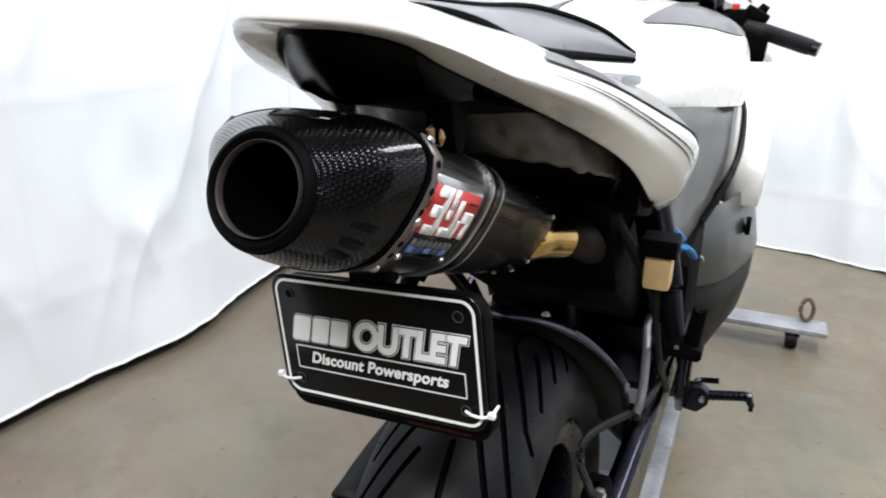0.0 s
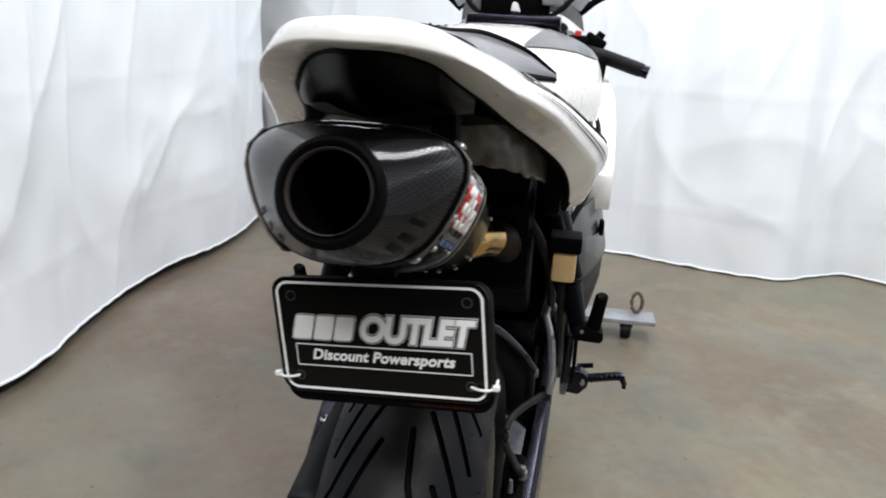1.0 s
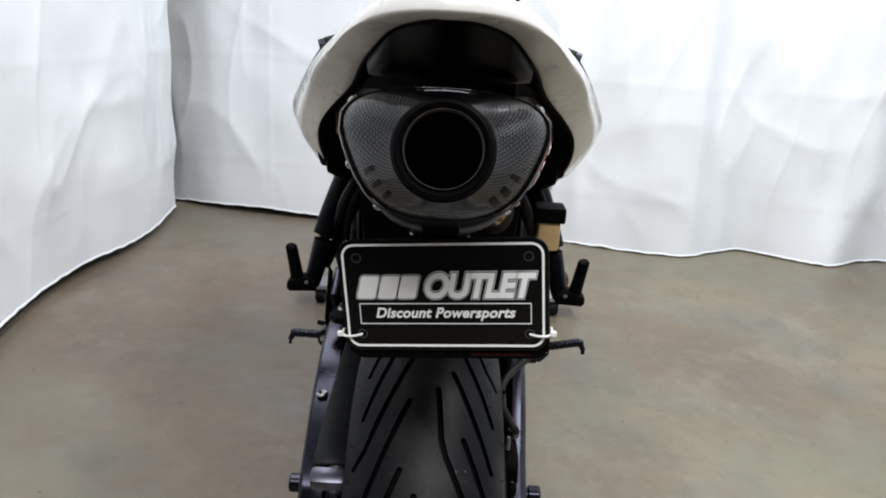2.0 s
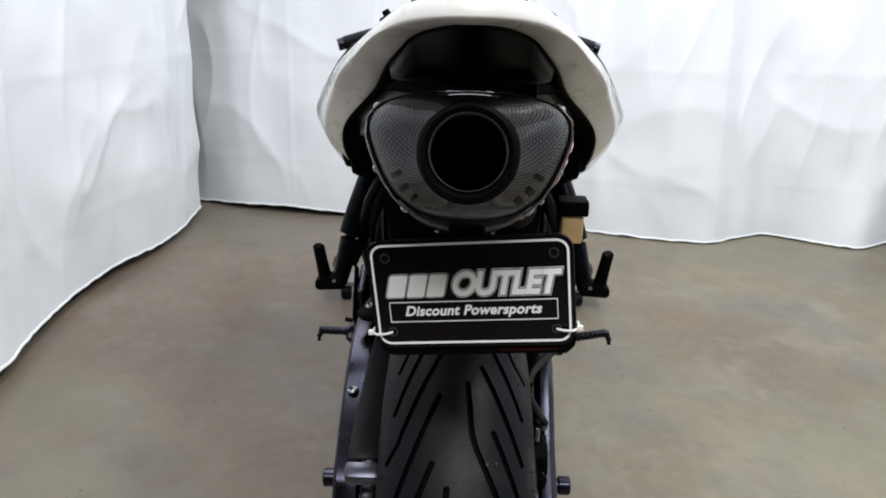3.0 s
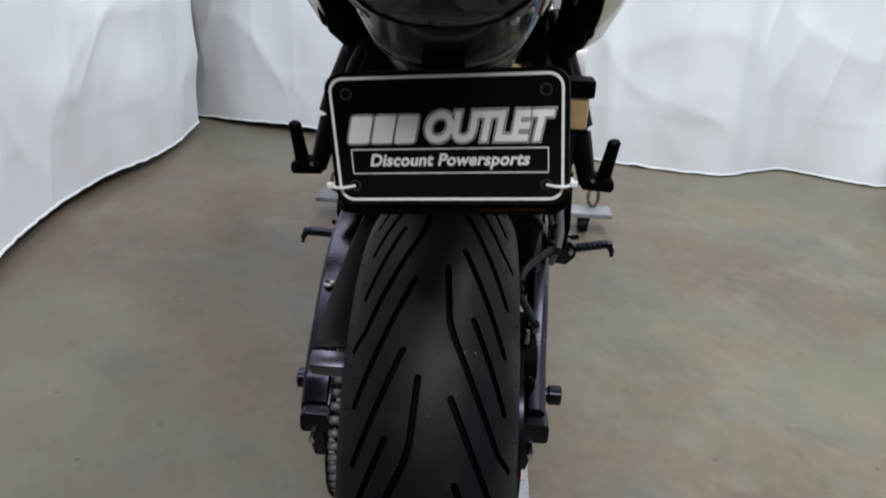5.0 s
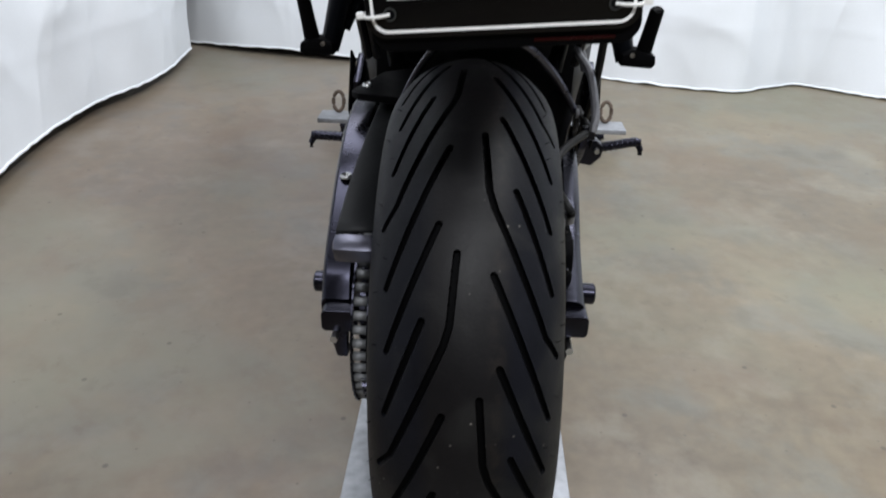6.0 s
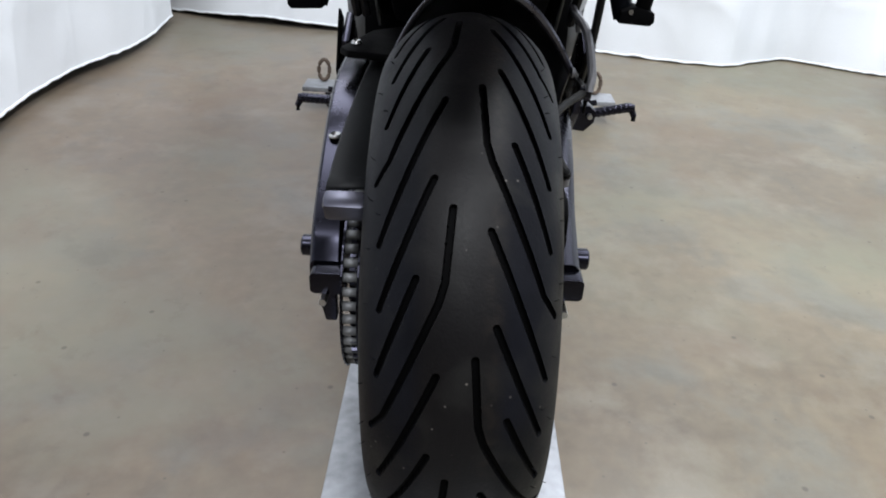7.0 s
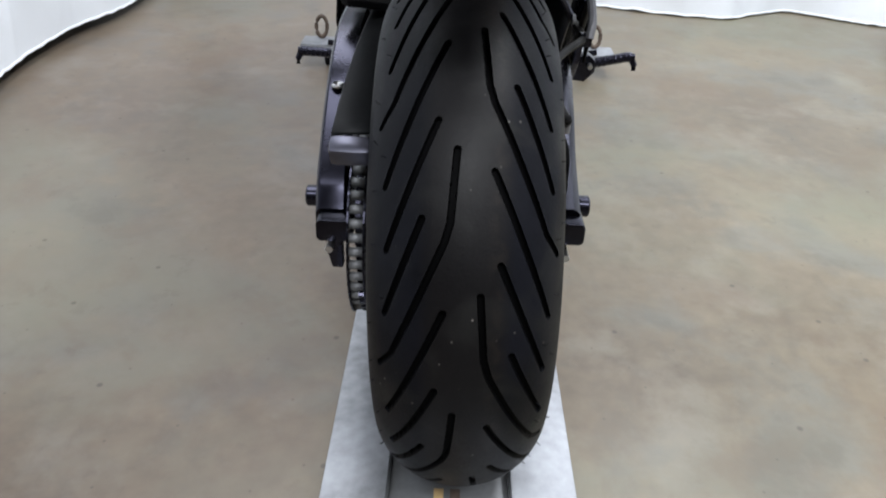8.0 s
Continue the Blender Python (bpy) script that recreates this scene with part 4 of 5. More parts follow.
def on_muffler(s, ang, lift=0.002, scale=1.0):
    """A place and outward way on the muffler's skin, ang in degrees from its right side upward."""
    rr = ring_at(s, 1, scale, 0.0)
    c = MO + MA * s
    best = min(rr, key=lambda p: abs((math.degrees(math.atan2((p - c).dot(MU), (p - c).x)) - ang + 180) % 360 - 180))
    i = rr.index(best)
    tang = (rr[(i + 1) % 84] - rr[i - 1]).normalized()
    out = tang.cross(MA).normalized()
    if out.dot(best - c) < 0:
        out = -out
    return best + out * lift, tang, out


def plate_on_muffler(name, s0, s1, a0, a1, lift, mat, parent, label=""):
    rows = []
    for k in range(9):
        a = a0 + (a1 - a0) * k / 8
        rows.append([on_muffler(s, a, lift, 0.998)[0] for s in (s0, (s0 + s1) / 2, s1)])
    ob = part(name, loft(rows), mat, parent, label)
    sm = ob.modifiers.new("thickness", "SOLIDIFY")
    sm.thickness, sm.offset = 0.0012, 0
    return ob


badge = plate_on_muffler("badge", 0.0625, 0.1385, 17.2, -23.5, 0.0022, DARKMETAL, muff, "dark badge plate with red panel")
plate_on_muffler("badge_edge", 0.0625, 0.1385, 17.2, -7.6, 0.0030, STEEL, muff)
plate_on_muffler("red_panel", 0.0642, 0.137, 16.3, -6.8, 0.0040, RED, muff, "red enamel panel with white strokes")
for s0, s1, a0, a1 in ((0.0850, 0.0905, 12.6, -4.6), (0.0740, 0.0850, 12.6, 9.2), (0.0740, 0.0850, 5.4, 2.2), (0.0740, 0.0850, -1.4, -4.6), (0.0945, 0.1000, 12.6, 8.4), (0.0945, 0.1000, 5.6, 1.8), (0.0945, 0.1060, -1.2, -4.8), (0.1060, 0.1110, 12.0, -4.8), (0.1130, 0.1170, 1.0, -4.8), (0.1175, 0.1310, 12.4, 9.0), (0.1175, 0.1310, 6.0, 2.6), (0.1255, 0.1310, 2.6, -4.8)):
    plate_on_muffler("white_stroke", 0.0690 + (s0 - 0.074) * 1.12, 0.0690 + (s1 - 0.074) * 1.12, a0 * 1.08, a1 * 1.08, 0.0050, PRINT, muff)
for q in range(8):
    plate_on_muffler("grey_bar", 0.072 + 0.0076 * q, 0.0775 + 0.0076 * q, -9.6, -13.6, 0.0034, GREYPRINT, muff)
for q in range(5):
    plate_on_muffler("blue_bar", 0.072 + 0.0122 * q, 0.0815 + 0.0122 * q, -16.0, -21.0, 0.0034, NAVY if q % 2 else BLUEPRINT, muff)
for s in (0.0695, 0.1345):
    for a in (14.6, -21.8):
        p, t, o = on_muffler(s, a, 0.003)
        part("rivet", tube([p, p + o * 0.0015, p + o * 0.0022], [0.0024, 0.0022, 0.0008], 10), STEEL, muff)
for side in (0, 180):
    ends = [a if side == 0 else 180 - a for a in (34, -40)]
    st = plate_on_muffler("seam_strap", 0.0565, 0.0675, ends[0], ends[1], 0.0030, SOOT, muff, "riveted worn steel strap")
    for a in (22, 12, 4, -14, -24):
        p, t, o = on_muffler(0.0605, a if side == 0 else 180 - a, 0.0037)
        part("strap_hole", tube([p - o * 0.0004, p + o * 0.0001, p + o * 0.0002], [0.0022, 0.0022, 0.0002], 10), BLACK, muff)
    for a in (30, -4, -36):
        p, t, o = on_muffler(0.0625, a if side == 0 else 180 - a, 0.0034)
        part("rivet", tube([p, p + o * 0.0012, p + o * 0.0020], [0.0032, 0.0028, 0.001], 10), STEEL, muff)
for k in range(16):
    p, t, o = on_muffler(0.371, -180 + k * 22.5, 0.0006, 0.888)
    part("rivet", tube([p, p + o * 0.001, p + o * 0.0016], [0.0024, 0.002, 0.001], 8), STEEL, muff)
# raised dark strips stand for the shade in the cap's moulded slots
for side in (0, 180):
    for a in (-14, -26, -39):
        aa = a if side == 0 else 180 - a
        rows = []
        for k in range(6):
            st = cap_st[5 + k]
            rr = ring_at(*st)
            c = MO + MA * st[0]
            row = []
            for dd, lift in ((-3.4, -0.0004), (-2.2, 0.0008), (1.6, 0.0010), (2.6, -0.0004)):
                p = min(rr, key=lambda q: abs((math.degrees(math.atan2((q - c).dot(MU), (q - c).x)) - aa - dd + 180) % 360 - 180))
                row.append(p + (p - c).normalized() * (lift if 0 < k < 5 else -0.0005))
            rows.append(row)
        part("slot_shade_strip", loft(rows), SATIN, muff, "dark strip for the shade of an end cap slot")
slot = []
for k in range(36):
    a = 2 * math.pi * k / 36
    f = min(13.0, max(0.0, 9.0 + 3.2 * max(-1, min(1, 1.25 * math.sin(a)))))
    st = [u + (v - u) * (f - int(f)) for u, v in zip(cap_st[int(f)][:4], cap_st[int(f) + 1][:4])]
    rr = ring_at(*st, 84, 0.0332)
    c = MO + MA * st[0]
    want = 90 + 22 * max(-1, min(1, 1.25 * math.cos(a)))
    p = min(rr, key=lambda q: abs(math.degrees(math.atan2((q - c).dot(MU), (q - c).x)) - want))
    slot.append(p + (p - c).normalized() * 0.0002)
part("moulded_slot", tube(slot + slot[:1], 0.0005, 6), CARBON, muff)
pipe0 = MO + MA * 0.378
part("gold_pipe", tube([pipe0 + Vector((0.030, 0, 0)), (0.044, -0.045, 0.777), (0.052, -0.025, 0.772), (0.060, -0.004, 0.766)], [0.024, 0.0225, 0.0215, 0.0215], 24, 14), GOLD, bike, "heat-tinted gold exhaust pipe")
part("down_pipe", tube([(0.058, -0.008, 0.767), (0.072, 0.03, 0.755), (0.07, 0.14, 0.70), (0.03, 0.30, 0.58)], [0.018, 0.0205, 0.0205, 0.021], 20, 24), PIPEDARK, bike, "dark brown exhaust pipe")

# ---- dealer plate on its holder ----
PC = Vector((0.0078, -0.3010, 0.7700))
PR = Vector((0.1385, -0.0138, 0.0142)).normalized()
PU = Vector((-0.0048, -0.0005, 0.0670))
PU = (PU - PR * PU.dot(PR)).normalized()
PN = PR.cross(PU)
PM = Matrix((PR, PU, PN)).transposed().to_4x4()
PM.translation = PC
if PN.y > 0:
    PN = -PN


def plate_local(bm):
    bmesh.ops.transform(bm, verts=bm.verts, matrix=PM)
    return bm


W, H = 0.1705, 0.0975
plate = part("dealer_plate", plate_local(slab(rounded(W, H, 0.013), "z", -0.0012, 0.0, 0.0004)), GLOSS, bike, "gloss black dealer plate with silver lettering")
part("holder", plate_local(slab([(x + 0.001, y - 0.0065) for x, y in rounded(W - 0.001, H + 0.006, 0.014)], "z", -0.016, -0.003, 0.002)), BLACK, bike, "black plastic plate holder")
part("stalk", tube([PC + PU * 0.045 - PN * 0.012, PC + PU * 0.055 - PN * 0.03, (0.005, -0.23, 0.86), (0.003, -0.15, 0.90)], 0.012, 10, 14), BLACK, bike)
part("clip", plate_local(block((0.0, H / 2 + 0.004, -0.008), (0.03, 0.010, 0.012), 0.002)), BLACK, bike)
part("reflector", plate_local(block((0.045, -H / 2 - 0.0050, -0.0030), (0.05, 0.0022, 0.0016), 0.0006)), REDLENS, bike, "dark red reflector strip")


def frame_line(name, w, h, r, t, z, mat, parent, cx=0, cy=0):
    o, i = rounded(w, h, r, 8), rounded(w - 2 * t, h - 2 * t, max(r - t, 0.0002), 8)
    rows = [[(x + cx, y + cy, z) for x, y in q] for q in (o, i)]
    rows = [[(x + cx, y + cy, z - 0.0006) for x, y in o]] + rows + [[(x + cx, y + cy, z - 0.0006) for x, y in i]]
    return part(name, plate_local(loft(rows, True)), mat, parent)


frame_line("border_line", W - 0.007, H - 0.007, 0.0105, 0.0019, 0.0005, PRINT, plate)
frame_line("inner_line", 0.1415, 0.0185, 0.001, 0.0007, 0.0005, SILVER, plate, 0.0005, -0.0155)
for hx in (-1, 1):
    for hy in (-1, 1):
        cx, cy = hx * 0.0695, hy * 0.0335
        part("plate_hole", plate_local(lathe([(0.0002, 0.0042), (0.0009, 0.0040), (0.0009, 0.0034), (0.0002, 0.0031)], (cx, cy, 0), "z", 20)), GREY, plate)
        part("hole_back", plate_local(lathe([(0.0003, 0.0034), (0.0003, 0.0001)], (cx, cy, 0), "z", 16)), RUBBER, plate)
for hx in (-1, 1):
    part("cable_tie", plate_local(tube([(hx * 0.0695, -0.0335, 0.001), (hx * 0.076, -0.0340, 0.0035), (hx * 0.084, -0.0342, 0.003), (hx * 0.0875, -0.0335, -0.003), (hx * 0.087, -0.0335, -0.012)], 0.0011, 8, 14)), NYLON, plate, "white nylon cable tie")
    part("tie_head", plate_local(block((hx * 0.0885, -0.0330, 0.001), (0.005, 0.0042, 0.004), 0.001)), NYLON, plate)


def lettering(text, size, x, y, z, mat, parent, shear=0.25, bold=0.0, wide=1.0, spacing=1.0):
    cu = bpy.data.curves.new("lettering", "FONT")
    cu.body, cu.size, cu.shear, cu.offset, cu.extrude = text, size, shear, bold, 0.0002
    cu.space_character = spacing
    cu.align_x, cu.align_y = "CENTER", "CENTER"
    tmp = bpy.data.objects.new("lettering", cu)
    me = bpy.data.meshes.new_from_object(tmp)
    bpy.data.objects.remove(tmp)
    me.materials.clear()
    me.materials.append(mat)
    me.transform(PM @ Matrix.Translation((x, y, z)) @ Matrix.Diagonal((wide, 1, 1, 1)))
    ob = new("lettering", me)
    ob.parent = parent
    return ob


lettering("Discount Powersports", 0.0122, 0.0000, -0.0150, 0.0005, PRINT, plate, 0.26, 0.00036, 0.985, 1.04)
for z, bold, mat in ((0.0003, 0.0026, SILVER), (0.0005, 0.0021, GLOSS), (0.0008, 0.0013, PRINT)):
    lettering("OUTLET", 0.0285, 0.0268, 0.0080, z, mat, plate, 0.26, bold, 0.86, 0.93)
for bx, w2 in ((-0.0615, 0.0076), (-0.0444, 0.0074), (-0.0280, 0.0074)):
    for dz, gr, mat in ((0.0003, 0.0012, SILVER), (0.0005, 0.0008, GLOSS), (0.0008, 0.0001, PRINT)):
        o = [(bx + x + 0.26 * y, 0.0080 + y) for x, y in rounded(2 * (w2 + gr), 2 * (0.0098 + gr), 0.0022 + gr)]
        part("logo_block", plate_local(slab(o, "z", dz - 0.0002, dz, 0.0)), mat, plate)

# ---- seat, tank, fairing ----
PAD_FOOT = [(0.012, -0.283, 0.996), (0.032, -0.266, 0.9935), (0.054, -0.232, 0.984), (0.070, -0.150, 0.961), (0.092, -0.070, 0.951), (0.118, -0.007, 0.944)]
PAD_RIDGE = [(0.004, -0.275, 0.9985), (0.016, -0.240, 0.9975), (0.030, -0.170, 0.9925), (0.052, -0.095, 0.989), (0.088, -0.032, 0.972), (0.117, -0.005, 0.949)]
rows = []
for f, r in zip(spline(PAD_FOOT, 30), spline(PAD_RIDGE, 30)):
    half = [f + Vector((0.001, 0, -0.004)), f, f.lerp(r, 0.25) + Vector((0.002, 0, 0.0015)), f.lerp(r, 0.6) + Vector((0.002, 0, 0.002)), r, Vector((r.x * 0.5, r.y, r.z + 0.001))]
    rows.append(half + [Vector((0, r.y, r.z + 0.001))] + [Vector((-p.x, p.y, p.z)) for p in reversed(half)])
seat = part("passenger_seat", loft(rows), PAD, bike, "glossy grey vinyl passenger seat pad with black piping", angle=50)
for sx in (-1, 1):
    part("piping", tube([(sx * p.x, p.y, p.z) for p in spline(PAD_FOOT, 30)], [0.002, 0.0035, 0.004, 0.0025], 8), BLACK, seat)
    part("piping", tube([(sx * p.x, p.y, p.z) for p in spline(PAD_RIDGE, 30)], [0.0015, 0.0025, 0.0032, 0.003], 8), BLACK, seat)
part("rider_seat", loft([[Vector((w * t, y, z - 0.03 * t * t)) for t in (-1, -0.8, -0.4, 0, 0.4, 0.8, 1)] for y, w, z in ((0.012, 0.104, 0.916), (0.08, 0.118, 0.895), (0.2, 0.11, 0.885), (0.30, 0.085, 0.892), (0.36, 0.07, 0.93))]), VINYL, bike)

for sx in (-1, 1):
    part("seat_latch", slab([(-0.075, 0.937), (-0.030, 0.934), (0.028, 0.927), (0.030, 0.918), (-0.030, 0.922), (-0.080, 0.930)], "x", min(sx * 0.095, sx * 0.121), max(sx * 0.095, sx * 0.121), 0.003), ALLOY, bike, "silver seat-side trim")
TANK = [(0.215, 0.020, 0.885, 0.865), (0.225, 0.070, 0.915, 0.860), (0.26, 0.098, 0.935, 0.855), (0.36, 0.128, 0.965, 0.845), (0.48, 0.166, 0.982, 0.835), (0.60, 0.195, 0.985, 0.822), (0.70, 0.198, 0.975, 0.812), (0.78, 0.160, 0.955, 0.82)]
rows = []
for y, w, zt, zb in TANK:
    rows.append(spline([(-w * 0.98, y, zb), (-w, y, zb + 0.35 * (zt - zb)), (-w * 0.88, y, zb + 0.75 * (zt - zb)), (-w * 0.45, y, zt - 0.006), (0, y, zt), (w * 0.45, y, zt - 0.006), (w * 0.88, y, zb + 0.75 * (zt - zb)), (w, y, zb + 0.35 * (zt - zb)), (w * 0.98, y, zb)], 33))
rows = [list(r) for r in zip(*[spline(c, 24) for c in zip(*rows)])]
tank = part("fuel_tank", loft(rows), WHITE, bike, "pearl white fuel tank", angle=60)
for sx in (-1, 1):
    grid = []
    for k in range(10, 22):
        w = 0.6 + 4.2 * math.sin(math.pi * min(1.0, (k - 10) / 13)) ** 0.8
        line = rows[k]
        got = []
        for q in range(6):
            f = 20.2 + w * q / 5
            j = int(f)
            p = line[j].lerp(line[j + 1], f - j)
            got.append(Vector((sx * p.x + sx * 0.001, p.y, p.z + 0.0022)))
        grid.append(got)
    part("tank_inlay", loft(grid), INLAY, tank, "grey tank inlay")

for sx in (-1, 1):
    rows = [[(sx * x, y, z + dz * (0.27 - y)) for x, y in r] for z, dz, r in ((0.862, 0.125, ((0.115, 0.27), (0.158, 0.45), (0.190, 0.66))), (0.72, 0, ((0.130, 0.28), (0.160, 0.45), (0.190, 0.61))), (0.62, 0, ((0.135, 0.30), (0.147, 0.45), (0.153, 0.56))), (0.54, 0, ((0.128, 0.32), (0.138, 0.45), (0.145, 0.55))))]
    fp = part("frame_cover", loft([spline(r, 12) for r in zip(*[spline(q, 12) for q in zip(*rows)])]), GREY, bike, "gunmetal frame side", angle=60)
    sm = fp.modifiers.new("thickness", "SOLIDIFY")
    sm.thickness = 0.004
for sx in (-1, 1):
    a, b = sorted((sx * 0.110, sx * 0.125))
    part("frame_spar", slab([(0.25, 0.80), (0.36, 0.85), (0.72, 0.86), (0.80, 0.80), (0.72, 0.66), (0.55, 0.60), (0.40, 0.62), (0.30, 0.70)], "x", a, b, 0.01), GREY, bike, "gunmetal frame spar")
    rows = []
    for z, y0, x0, x1 in ((0.615, 0.750, 0.203, 0.246), (0.70, 0.775, 0.204, 0.249), (0.78, 0.860, 0.205, 0.248), (0.83, 0.920, 0.203, 0.244), (0.86, 0.960, 0.190, 0.232)):
        rows.append([(sx * (x0 - 0.03), y0 + 0.02, z), (sx * x0, y0, z), (sx * x1, y0 + 0.008, z), (sx * (x1 + 0.004), y0 + 0.10, z), (sx * x1, y0 + 0.25, z), (sx * (x1 - 0.03), 1.28, z)])
    sf = part("side_fairing", loft(rows), WHITE, bike, "pearl white side fairing", angle=40)
    sm = sf.modifiers.new("thickness", "SOLIDIFY")
    sm.thickness = 0.004
    rows = []
    for z, y0, x0, x1 in ((0.640, 0.60, 0.150, 0.226), (0.57, 0.59, 0.150, 0.240), (0.505, 0.585, 0.150, 0.252), (0.497, 0.586, 0.150, 0.251)):
        rows.append(spline([(sx * x0, y0, z), (sx * (x0 + 0.55 * (x1 - x0)), y0 + 0.07, z), (sx * x1, y0 + 0.24, z), (sx * x1, y0 + 0.40, z), (sx * (x1 - 0.03), 1.12, z)], 22))
    low_rows = []
    for z, y0, x0, x1 in ((0.496, 0.590, 0.149, 0.249), (0.43, 0.605, 0.148, 0.247), (0.36, 0.64, 0.146, 0.236), (0.29, 0.70, 0.140, 0.210), (0.19, 0.84, 0.110, 0.150)):
        low_rows.append(spline([(sx * x0, y0, z), (sx * (x0 + 0.55 * (x1 - x0)), y0 + 0.07, z), (sx * x1, y0 + 0.24, z), (sx * x1, y0 + 0.40, z), (sx * (x1 - 0.03), 1.12, z)], 22))
    bf = part("belly_fairing", loft(low_rows), DARKPAINT, bike, "dark grey belly fairing", angle=40)
    sm = bf.modifiers.new("thickness", "SOLIDIFY")
    sm.thickness = 0.004
    lf = part("lower_fairing", loft(rows), GREY, bike, "gunmetal lower fairing", angle=20)
    sm = lf.modifiers.new("thickness", "SOLIDIFY")
    sm.thickness = 0.004
    part("fairing_bolt", lathe([(-0.004, 0.001), (-0.004, 0.008), (0.0, 0.009)], (sx * 0.163, 0.605, 0.548), "y", 16), STEEL, lf)
    part("fairing_slot", block((sx * 0.235, 0.76, 0.575), (0.010, 0.03, 0.03), 0.003), BLACK, lf)
    part("seam_hose", tube([(sx * 0.196, 0.69, 0.818), (sx * 0.202, 0.67, 0.795), (sx * 0.203, 0.63, 0.74), (sx * 0.190, 0.59, 0.69), (sx * 0.162, 0.56, 0.63), (sx * 0.150, 0.55, 0.56)], [0.004, 0.0055, 0.006, 0.006, 0.005], 8, 20), RUBBER, bike)
part("airbox", block((0, 0.62, 0.73), (0.27, 0.50, 0.20), 0.03), BLACK, bike)
part("engine", slab([(0.42, 0.44), (0.42, 0.60), (0.45, 0.63), (0.83, 0.63), (0.83, 0.24), (0.68, 0.22), (0.61, 0.27), (0.50, 0.37)], "x", -0.165, 0.165, 0.03), BLACK, bike)
part("radiator", block((0, 0.98, 0.55), (0.34, 0.08, 0.36), 0.01), BLACK, bike)
part("subframe_mass", slab([(0.02, 0.80), (0.12, 0.66), (0.30, 0.55), (0.45, 0.60), (0.45, 0.82), (0.25, 0.86)], "x", -0.105, 0.105, 0.015), BLACK, bike)
part("shock", tube([(0, 0.24, 0.72), (0, 0.30, 0.50), (0, 0.32, 0.40)], 0.028, 14), DARKMETAL, bike)

# front end: forks, bars, mirrors, screen
part("front_cowl", loft([spline([(-w, y, zb), (-w * 0.95, y, (zt + zb) / 2), (-w * 0.5, y, zt - 0.02), (0, y, zt), (w * 0.5, y, zt - 0.02), (w * 0.95, y, (zt + zb) / 2), (w, y, zb)], 25) for y, w, zt, zb in ((1.12, 0.20, 1.00, 0.86), (1.22, 0.21, 1.00, 0.84), (1.38, 0.17, 0.98, 0.80), (1.52, 0.08, 0.91, 0.82))]), WHITE, bike, "pearl white front cowl")
part("dash", block((-0.005, 1.10, 1.02), (0.17, 0.05, 0.09), 0.012), BLACK, bike)
part("top_clamp", block((0, 1.00, 0.985), (0.22, 0.06, 0.03), 0.01), DARKMETAL, bike)
part("ignition_lock", lathe([(0, 0.001), (0.0, 0.009), (0.008, 0.010), (0.010, 0.001)], (0.005, 0.985, 0.998), "z", 18), DARKMETAL, bike)
part("instrument_panel", block((0.085, 1.07, 1.040), (0.05, 0.02, 0.035), 0.005), ALLOY, bike)
for sx in (-1, 1):
    part("fork_leg", tube([(sx * 0.10, 1.0, 0.975), (sx * 0.10, 1.20, 0.65), (sx * 0.10, 1.375, 0.36)], [0.026, 0.026, 0.022], 14, 10), DARKMETAL, bike)
    bar = part("clip_on_bar", tube([(sx * 0.10, 1.005, 0.945), (sx * 0.17, 0.998, 0.930)], 0.011, 12), DARKMETAL, bike)
    part("grip", tube([(sx * 0.165, 0.998, 0.930), (sx * 0.17, 0.997, 0.929), (sx * 0.29, 0.972, 0.894), (sx * 0.294, 0.971, 0.893)], [0.013, 0.0165, 0.0165, 0.014], 14, 12), RUBBER, bar, "black rubber handlebar grip")
    part("bar_end", tube([(sx * 0.293, 0.971, 0.893), (sx * 0.314, 0.967, 0.887)], 0.0145, 14), DARKMETAL, bar)
    part("switch_box", block((sx * 0.15, 1.0, 0.938), (0.05, 0.04, 0.045), 0.01), BLACK, bar)
    part("lever", tube([(sx * 0.14, 1.03, 0.93), (sx * 0.18, 1.06, 0.915), (sx * 0.29, 1.045, 0.885), (sx * 0.31, 1.04, 0.882)], [0.009, 0.007, 0.006, 0.008], 10, 16), DARKMETAL, bar)
    arm_ = part("mirror", tube([(sx * 0.15, 1.20, 1.01), (sx * 0.20, 1.20, 1.045), (sx * 0.26, 1.19, 1.063)], [0.012, 0.008, 0.007], 10, 10), BLACK, bike)
    part("mirror_shell", lathe([(-0.012, 0.001), (-0.012, 0.9), (0.0, 1.0), (0.022, 0.8), (0.034, 0.001)], (0, 0, 0), "y", 32), BLACK, arm_).matrix_world = pose(sx * 0.335, 1.19, 1.085, 0, 0, sx * 27) @ Matrix.Diagonal((0.075, 1, 0.036, 1))
    part("mirror_glass", lathe([(-0.0132, 0.001), (-0.0132, 0.86)], (0, 0, 0), "y", 32), MIRROR, arm_).matrix_world = pose(sx * 0.335, 1.19, 1.085, 0, 0, sx * 27) @ Matrix.Diagonal((0.075, 1, 0.036, 1))
for sx in (-1, 1):
    part("lever_guard", slab([(sx * x, z) for x, z in ((0.170, 0.920), (0.221, 0.904), (0.217, 0.862), (0.209, 0.851), (0.181, 0.850), (0.174, 0.870))], "y", 0.975, 1.015, 0.006), BLACK, bike, "black plastic behind the handlebar")
part("red_switch", block((0.15, 0.985, 0.965), (0.015, 0.01, 0.012), 0.002), RED, bike, "red engine stop switch")
key = part("ignition_key", slab([(-0.011, -0.010), (0.011, -0.012), (0.004, 0.006), (-0.004, 0.010), (-0.009, 0.006)], "y", -0.0012, 0.0012, 0.0006), NYLON, bike, "silver key tab")
key.location = (0.004, 0.985, 1.018)
